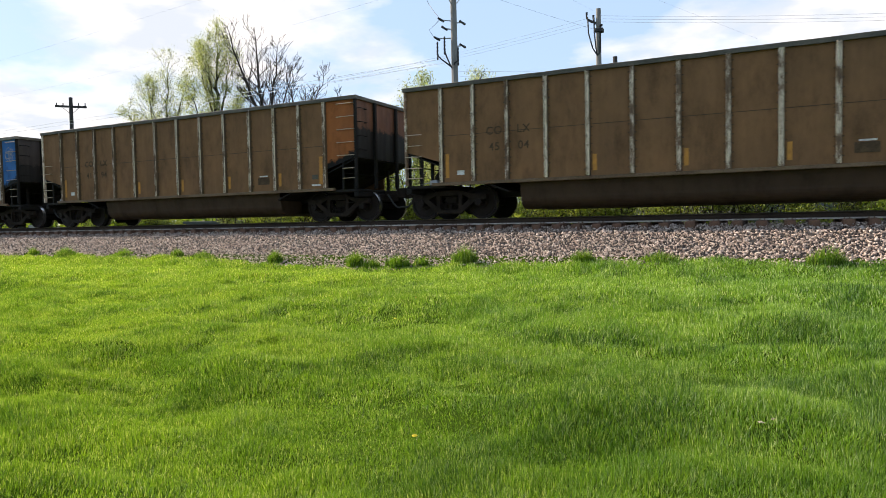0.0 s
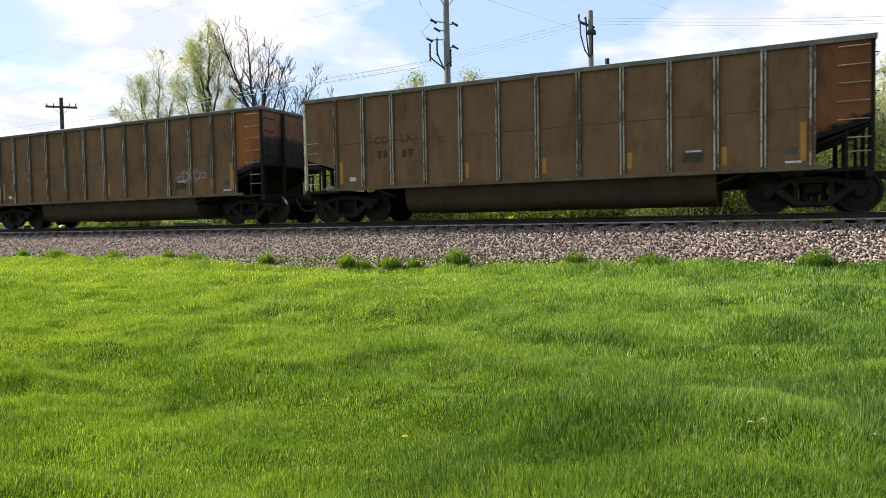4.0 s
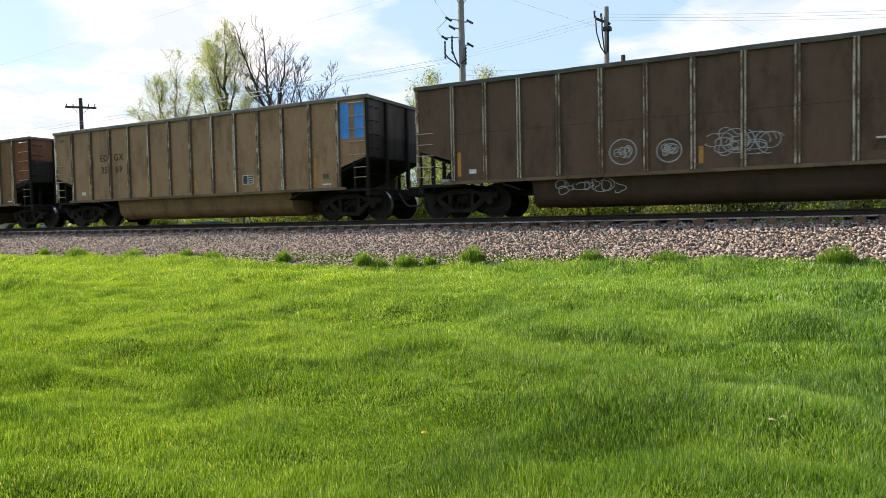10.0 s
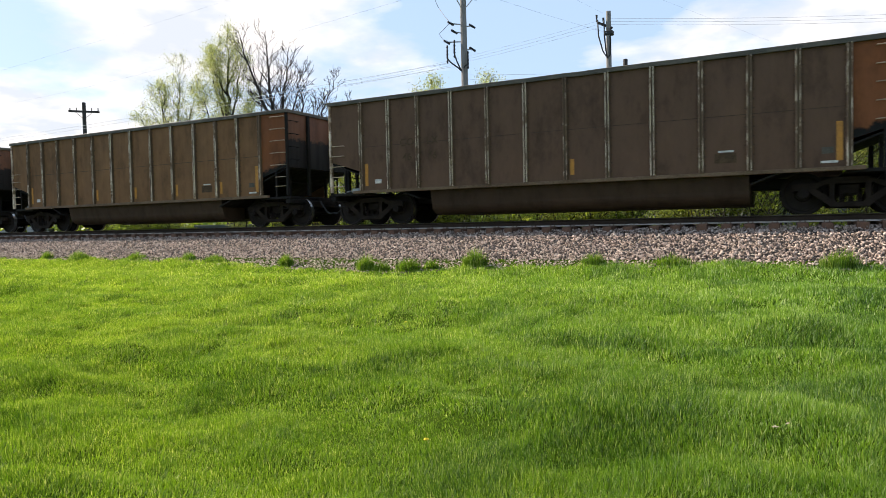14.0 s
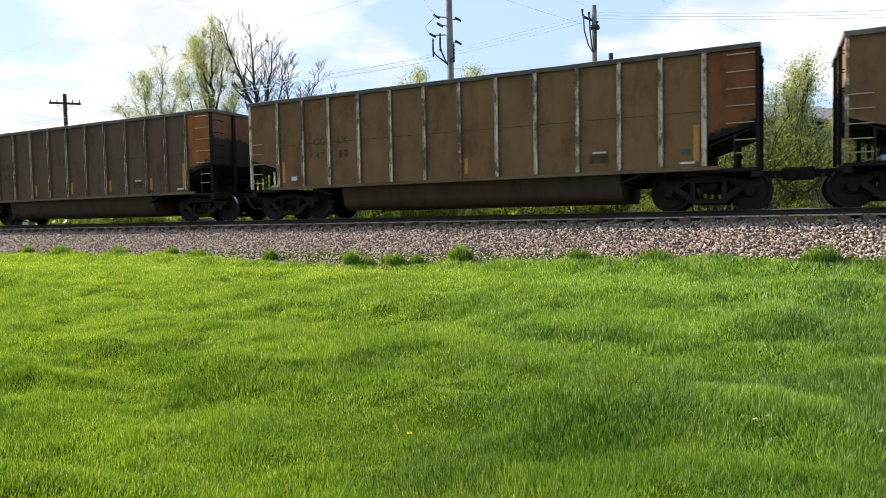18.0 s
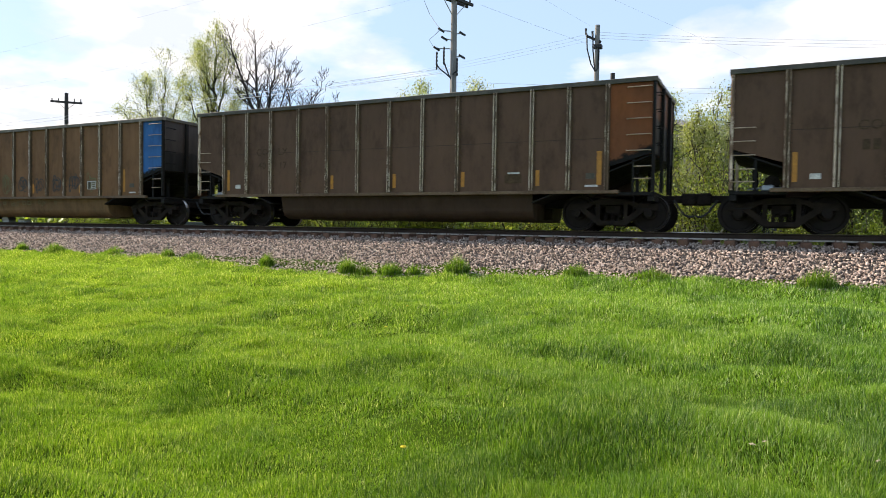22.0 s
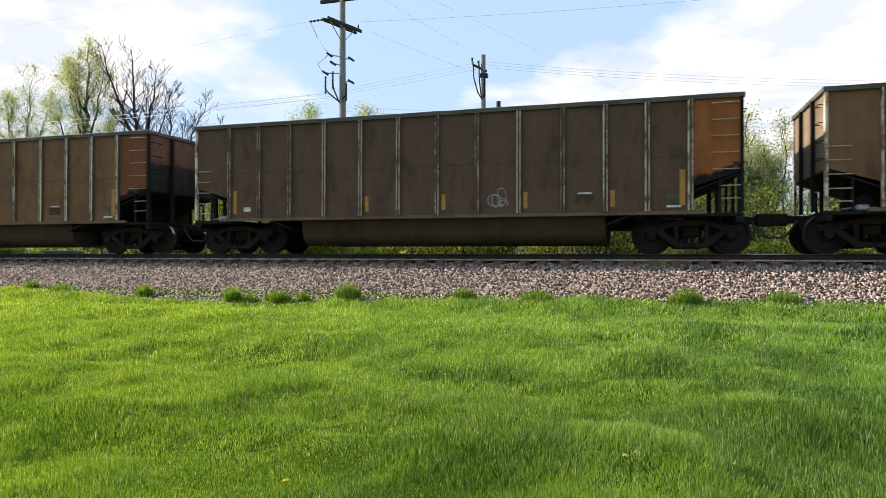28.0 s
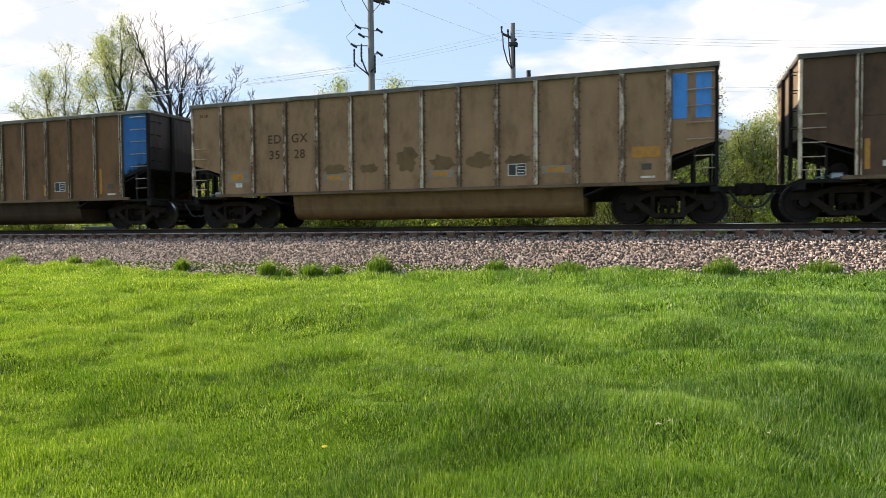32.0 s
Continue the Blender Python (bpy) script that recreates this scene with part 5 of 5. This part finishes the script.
TRAIN = (14.061, 19.4308, -0.0056772, 0.00058715, -8.328e-06)
SLACK = [(0, 0.03), (2, 0.06), (5, 0.04), (8, 0.14), (11, 0.03), (13.5, -0.09), (14.5, -0.08), (17, 0.03), (20, 0.10), (23, 0.20), (25.5, 0.27), (28, -0.26), (29, -0.12), (30, 0.05), (31, 0.17), (32, 0.24)]
NEAR = -SIDE - 0.006


def decal(car, name, x0, x1, z0, z1, mat, y=NEAR):
    return part(name, box(x0, x1, y - 0.003, y + 0.003, z0, z1), M[mat], car)


def frame_plate(car, x, z, w, h, dark="spray_dark"):
    """A stencilled data plate: dark field, white border and bars of small print."""
    decal(car, "data_plate", x, x + w, z, z + h, dark)
    bm = bmesh.new()
    t = 0.02
    for a in ((x, x + w, z, z + t), (x, x + w, z + h - t, z + h), (x, x + t, z + t, z + h - t), (x + w - t, x + w, z + t, z + h - t), (x + w * 0.45, x + w * 0.50, z + t, z + h - t)):
        add_box(bm, a[0], a[1], NEAR - 0.010, NEAR - 0.004, a[2], a[3])
    for k in range(3):
        add_box(bm, x + w * 0.55, x + w * 0.9, NEAR - 0.010, NEAR - 0.004, z + h * (0.2 + 0.25 * k), z + h * (0.28 + 0.25 * k))
    part("plate_print", bm, M["white"], car)


def dull_plate(car, x, z):
    decal(car, "data_plate", x, x + 0.46, z, z + 0.22, "letter")
    decal(car, "plate_print", x + 0.08, x + 0.40, z + 0.24, z + 0.28, "white")


def scribble(car, x0, x1, z0, z1, mat, seed, strokes=7, width=0.022, y=NEAR):
    """Spray-can loops: flat ribbons along random smooth strokes."""
    rnd = random.Random(seed)
    verts, faces = [], []
    for stroke in range(strokes):
        rx, rz = min((x1 - x0) * 0.30, (z1 - z0) * 0.5) * rnd.uniform(0.5, 1.0), (z1 - z0) * rnd.uniform(0.22, 0.46)
        cx = x0 + rx + max(x1 - x0 - 2 * rx, 0) * (stroke + rnd.uniform(0.1, 0.9)) / strokes
        cz = rnd.uniform(z0 + rz, z1 - rz)
        turns, begin, drift = rnd.uniform(0.6, 1.5), rnd.uniform(0, math.tau), rnd.uniform(-0.6, 0.6) * rx
        lobes, depth = rnd.choice((2, 3)), rnd.uniform(0.0, 0.35)
        line = []
        for k in range(34):
            a = begin + k / 33 * turns * math.tau
            r = 1 - depth + depth * math.cos(lobes * a)
            line.append((min(max(cx + rx * r * math.cos(a) + drift * (k / 33 - 0.5), x0), x1), min(max(cz + rz * r * math.sin(a), z0), z1)))
        base = len(verts)
        for i, (u, v) in enumerate(line):
            a, b = line[max(i - 1, 0)], line[min(i + 1, len(line) - 1)]
            dx, dz = b[0] - a[0], b[1] - a[1]
            n = math.hypot(dx, dz) or 1.0
            w = width * rnd.uniform(0.7, 1.2)
            lift = y - 0.002 - 0.0012 * stroke - 0.00003 * i
            verts += [(u - dz / n * w, lift, v + dx / n * w), (u + dz / n * w, lift, v - dx / n * w)]
            if i:
                faces.append((base + 2 * i - 2, base + 2 * i - 1, base + 2 * i + 1, base + 2 * i))
    part("graffiti", mesh_of("graffiti", verts, faces, M[mat]), None, car, "sprayed scribble")


def ring(car, cx, cz, r, mat, y=NEAR, width=0.016):
    verts, faces = [], []
    n = 28
    for k in range(n):
        a = k * math.tau / n
        for rr in (r - width, r + width):
            verts.append((cx + rr * math.cos(a), y - 0.002, cz + rr * math.sin(a) * 0.95))
    for k in range(n):
        faces.append((2 * k, 2 * k + 1, (2 * k + 3) % (2 * n), (2 * k + 2) % (2 * n)))
    part("graffiti", mesh_of("graffiti", verts, faces, M[mat]), None, car, "sprayed ring")


def blob(car, cx, cz, rx, rz, mat, seed, y=NEAR):
    """An irregular patch of spray or soot."""
    rnd = random.Random(seed)
    n = 22
    verts = [(cx, y - 0.001, cz)]
    for k in range(n):
        a, r = k * math.tau / n, rnd.uniform(0.6, 1.1)
        verts.append((cx + rx * r * math.cos(a), y - 0.001, cz + rz * r * math.sin(a)))
    part("patch", mesh_of("patch", verts, [(0, 1 + k, 1 + (k + 1) % n) for k in range(n)], M[mat]), None, car)


def letters(car, posts, mark, number, mat="letter"):
    """Reporting letters in two halves, either side of a post; bars where a number cannot be read."""
    xa, xb = posts[2] - 0.37, posts[2] + 0.44
    old = mark.startswith("ED")
    size = 0.345 if old else 0.29
    for words, z in ((mark, 2.39 if old else 2.20), (number, 1.95 if old else 1.78)):
        if not words:
            continue
        for half, x in zip(words.split("|"), (xa, xb)):
            if half == "-":
                for d in (-0.13, 0.06):
                    decal(car, "number_bar", x + d, x + d + 0.13, z, z + 0.22, mat)
            else:
                text_part(half, size, M[mat], car, x, z, NEAR - 0.002)
                if old and z < 2.2:
                    text_part(half, 0.13, M[mat], car, -6.92 if x == xa else -6.76, 3.27, NEAR - 0.002)


# number: side paint, end paint, tub, reflectors, mark, number
PAINT = {
    1: ("side_brown", "rust", "tub", "V", "CO|LX", "45|04"), 2: ("side_brown", "orange", "tub", "V", "CO|LX", "41|94"), 3: ("side_tan", "blue", "tub", "V", "ED|GX", "34|01"),
    4: ("side_grey", "orange", "tub", "v", "", ""), 5: ("side_tan", "blue", "tub", "H", "", ""), 6: ("side_tan", "rust", "tub", "V", "CO|LX", "-|-"),
    7: ("side_brown", "orange", "tub", "v", "", ""), 8: ("side_brown", "rust", "tub", "v", "CO|LX", "44|93"), 9: ("side_tan", "blue", "tub", "H", "ED|GX", "34|70"),
    10: ("side_pale", "squares", "tub_tan", "V", "ED|GX", "36|00"), 11: ("side_tan", "orange", "tub", "v", "CO|LX", "43|-"), 12: ("side_brown", "rust", "tub", "V", "CO|LX", "47|80"),
    13: ("side_grey", "orange", "tub", "v", "", ""), 14: ("side_pale", "squares", "tub_tan", "V", "ED|GX", "35|69"), 15: ("side_brown", "rust", "tub", "V", "CO|LX", "46|47"),
    16: ("side_grey", "rust", "tub", "v", "", ""), 17: ("side_tan", "blue", "tub", "H", "ED|GX", "33|84"), 18: ("side_grey", "rust", "tub", "v", "CO|LX", "46|76"),
    19: ("side_brown", "rust", "tub", "V", "", ""), 20: ("side_brown", "rust", "tub", "v", "", ""), 21: ("side_pale", "blue", "tub_tan", "H", "ED|GX", "35|42"),
    22: ("side_tan", "blue", "tub", "V", "", ""), 23: ("side_brown", "rust", "tub", "v", "CO|LX", "47|-"), 24: ("side_grey", "orange", "tub", "V", "CO|LX", "42|-"),
    25: ("side_grey", "orange", "tub", "v", "", ""), 26: ("side_brown", "rust", "tub", "v", "CO|LX", "45|55"), 27: ("side_grey", "orange", "tub", "V", "CO|LX", "-|-"),
    28: ("side_grey", "rust", "tub", "V", "CO|LX", "40|17"), 29: ("side_tan", "blue", "tub_tan", "V", "ED|GX", "33|13"), 30: ("side_grey", "rust", "tub", "v", "CO|LX", "42|26"),
    31: ("side_pale", "squares", "tub", "V", "ED|GX", "35|34"), 32: ("side_tan", "blue", "tub", "V", "", ""), 33: ("side_brown", "rust", "tub", "v", "", ""),
    34: ("side_brown", "rust", "tub", "V", "CO|LX", "41|35"), 35: ("side_grey", "orange", "tub", "V", "", ""), 36: ("side_brown", "rust", "tub", "v", "CO|LX", "46|-"),
    37: ("side_brown", "rust", "tub", "V", "CO|LX", "40|83"), 38: ("side_brown", "rust", "tub", "v", "CO|LX", "45|-"), 39: ("side_grey", "orange", "tub", "V", "CO|LX", "47|27"),
    40: ("side_pale", "squares", "tub_tan", "H", "ED|GX", "35|28"), 41: ("side_tan", "blue", "tub", "V", "", ""), 42: ("side_brown", "rust", "tub", "v", "", ""), 0: ("side_brown", "rust", "tub", "v", "", ""),
}
NAMES = {"side_brown": "dusty brown", "side_grey": "grim grey-brown", "side_tan": "dusty tan", "side_pale": "pale sandy grey"}
ENDS = {"orange": "an orange end panel", "rust": "a rust-orange end panel", "blue": "a blue end panel", "squares": "two blue squares at its end"}


def is_old(k):
    """The make with the blue ends."""
    return PAINT[k][1] in ("blue", "squares")


def posts_of(k):
    return POSTS_OLD if is_old(k) else POSTS_NEW


WORN = (1, 2, 8, 12, 15, 19, 20, 23, 26, 36, 38)      # cars with scuffed posts


def dress(car, k):
    side, end, tub, refl, mark, number = PAINT[k]
    POSTS = posts_of(k)
    tagged(car, NAMES[side] + " coal car with " + ENDS[end], "railway car", "cars of the train")
    for ob in car.children:
        n = plain_name(ob)
        if n in ("side_panel", "end_side_panel_rear"):
            repaint(ob, M[side])
        elif n == "end_side_panel_front":
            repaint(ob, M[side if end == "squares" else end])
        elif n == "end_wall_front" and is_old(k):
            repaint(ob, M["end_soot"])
        elif n == "side_post" and (k in WORN or side == "side_pale"):
            repaint(ob, M["post"])
        elif n == "side_rim" and side in ("side_pale", "side_tan"):
            repaint(ob, M["rim_pale"])
        elif n == "tub":
            repaint(ob, M[tub])
    if end == "squares":
        decal(car, "blue_square", 6.30, 6.62, 2.42, 3.46, "brightblue")
        decal(car, "blue_square", 6.80, 7.13, 2.42, 3.46, "brightblue")
    old = mark.startswith("ED") or refl == "H" or end in ("blue", "squares")
    if refl == "H":
        for i in (0, 3, 6, 9):
            c = (POSTS[i] + POSTS[i + 1]) / 2
            decal(car, "reflector_backing", c - 0.36, c + 0.36, 1.26 if i else 1.32, 1.46 if i else 1.64, "spray_grey", NEAR + 0.001)
            decal(car, "reflector", c - 0.24, c + 0.20, 1.30 if i else 1.38, 1.42 if i else 1.58, "reflector", NEAR - 0.006)
        decal(car, "reflector", POSTS[11] + 0.22, POSTS[11] + 0.86, 1.56, 1.82, "reflector")
    elif old:
        for i, dx, top in ((1, -0.22, 1.86), (4, -0.20, 1.48), (6, 0.10, 1.48), (9, -0.20, 1.48), (11, 0.11, 1.92)):
            decal(car, "reflector", POSTS[i] + dx, POSTS[i] + dx + 0.10, 1.12, top, "reflector")
    else:
        for i in (0, 4, 6, 8, 10) if refl == "V" else (0, 6):
            decal(car, "reflector", POSTS[i] + 0.11, POSTS[i] + 0.21, 1.12, 1.52 + (0.25 if i == 0 else 0), "reflector")
        decal(car, "reflector", POSTS[12] - 0.24, POSTS[12] - 0.12, 1.12, 1.95, "reflector")
    if old:
        frame_plate(car, POSTS[8 if side == "side_pale" else 9] + 0.28, 1.24, 0.46, 0.30)
    else:
        dull_plate(car, POSTS[9] + 0.28, 1.20)
    decal(car, "stencil", POSTS[0] + 0.45, POSTS[0] + 0.66, 1.18, 1.30, "white")
    decal(car, "stencil", POSTS[11] + 0.42, POSTS[11] + 0.74, 1.08, 1.13, "white")
    decal(car, "stencil", POSTS[11] + 0.44, POSTS[11] + 0.66, 1.28, 1.42, "rim")
    if mark:
        letters(car, posts_of(k), mark, number)


def white_posts(car, which):
    near = [o for o in car.children if plain_name(o) == "side_post" and o.data.vertices[0].co.y < 0]
    near.sort(key=lambda o: o.data.vertices[0].co.x)
    for i in which:
        for slot in near[i].material_slots:
            slot.link = "OBJECT"
            slot.material = M["white"]


def details():
    c = CARS
    for i in range(1, 11):
        scribble(c[3], posts_of(3)[i] + 0.2, posts_of(3)[i] + 0.85, 1.1, 1.65, "spray", 300 + i, 4, 0.009)
    decal(c[3], "white_patch", posts_of(3)[11] + 0.2, posts_of(3)[11] + 0.9, 1.15, 1.75, "spray")
    scribble(c[3], 6.4, 7.1, 2.6, 3.3, "spray", 33, 4, 0.010)
    scribble(c[7], posts_of(7)[9] + 0.2, posts_of(7)[10] + 0.7, 1.35, 1.9, "spray", 7, 7, 0.010)
    scribble(c[8], posts_of(8)[4] + 0.18, posts_of(8)[4] + 0.9, 1.2, 2.0, "spray", 8, 6, 0.010)
    scribble(c[8], posts_of(8)[5] + 0.2, posts_of(8)[5] + 0.75, 1.5, 2.0, "spray", 88, 4, 0.010)
    ring(c[13], posts_of(13)[4] + 0.52, 1.50, 0.32, "spray")
    ring(c[13], posts_of(13)[5] + 0.52, 1.46, 0.28, "spray")
    scribble(c[13], posts_of(13)[4] + 0.3, posts_of(13)[4] + 0.75, 1.3, 1.7, "spray", 131, 6, 0.011)
    scribble(c[13], posts_of(13)[5] + 0.3, posts_of(13)[5] + 0.75, 1.3, 1.65, "spray", 132, 6, 0.011)
    scribble(c[13], posts_of(13)[6] + 0.15, posts_of(13)[7] + 0.9, 1.15, 1.95, "spray", 133, 10, 0.011)
    scribble(c[13], -3.5, -1.5, 0.50, 0.92, "spray", 134, 9, 0.010, -1.445)
    scribble(c[16], -2.5, 2.0, 0.60, 0.88, "spray_dark", 161, 9, 0.012, -1.445)
    ring(c[17], -1.75, 1.42, 0.30, "spray")
    blob(c[17], -1.30, 1.36, 0.26, 0.24, "side_pale", 172)
    ring(c[17], -1.72, 0.76, 0.17, "spray_yellow", -1.44, 0.014)
    scribble(c[17], -2.0, -1.1, 0.55, 0.90, "spray_yellow", 171, 4, 0.010, -1.445)
    blob(c[21], posts_of(21)[4] + 0.7, 1.50, 0.55, 0.34, "spray_grey", 211)
    blob(c[21], posts_of(21)[5] + 0.4, 1.42, 0.40, 0.28, "spray_grey", 212)
    blob(c[21], posts_of(21)[7] + 0.7, 1.62, 0.22, 0.42, "spray_grey", 213)
    blob(c[21], posts_of(21)[10] + 0.5, 1.62, 0.60, 0.45, "spray_grey", 214)
    for i in range(1, 10):
        scribble(c[29], posts_of(29)[i] + 0.2, posts_of(29)[i] + 0.85, 1.1, 1.9, "spray_dark" if i in (5, 6, 7, 8) else "spray_yellow", 290 + i, 5, 0.016)
    scribble(c[29], -3.4, 1.5, 0.60, 0.88, "spray_yellow", 299, 11, 0.014, -1.445)
    scribble(c[35], posts_of(35)[7] + 0.25, posts_of(35)[7] + 0.85, 1.1, 1.65, "spray", 351, 5, 0.009)
    for i, h in ((3, 0.3), (4, 0.3), (5, 0.75), (6, 0.5), (7, 0.5), (8, 0.4)):
        blob(c[40], posts_of(40)[i] + 0.55, 1.45 + h * 0.4, 0.36, h * 0.5, "tub_tan", 400 + i)
    white_posts(c[38], (0, 1, 12))
    white_posts(c[5], (3,))
    decal(c[22], "pale_panel", posts_of(22)[8] + 0.13, posts_of(22)[9] - 0.13, 1.05, 3.52, "side_pale")


for k in range(0, 43):
    base = BASES[is_old(k)]
    CARS[k] = copy_thing(base, Matrix()) if base in CARS.values() else base
for k, car in CARS.items():
    dress(car, k)
details()


def wheel_rows(k, x):
    """A wheel set turns as its car rolls by."""
    t0 = max(0.0, (k * PITCH - 27.0 - TRAIN[0]) / 19.5)
    t1 = min(32.0, (k * PITCH + 16.0 - TRAIN[0]) / 19.5)
    if t1 <= t0:
        return None
    n = int((t1 - t0) * FPS)
    times = [t0 + i / FPS for i in range(n + 1)]
    start = train_x(times[0])
    rows = [(t, pose(x, 0, 0.457, 0, math.degrees((train_x(t) - start) / 0.457), 0)) for t in times]
    if t0 > 0.05:
        rows.insert(0, (0.0, rows[0][1]))
    if t1 < 31.95:
        rows.append((32.0, rows[-1][1]))
    return rows


def motions():
    times = [float(t) for t in range(0, 26)] + [25.5] + [float(t) for t in range(28, 33)]
    for k, car in CARS.items():
        walk(car, [(t, pose(train_x(t) - k * PITCH, TRACK_Y, RAIL_Z)) for t in times])
        for truck in [o for o in car.children if plain_name(o) == "truck"]:
            for ws in [o for o in truck.children if plain_name(o) == "wheelset"]:
                rows = wheel_rows(k, 0.89 if ws.location.x > 0 else -0.89)
                if rows:
                    walk(ws, rows)


motions()
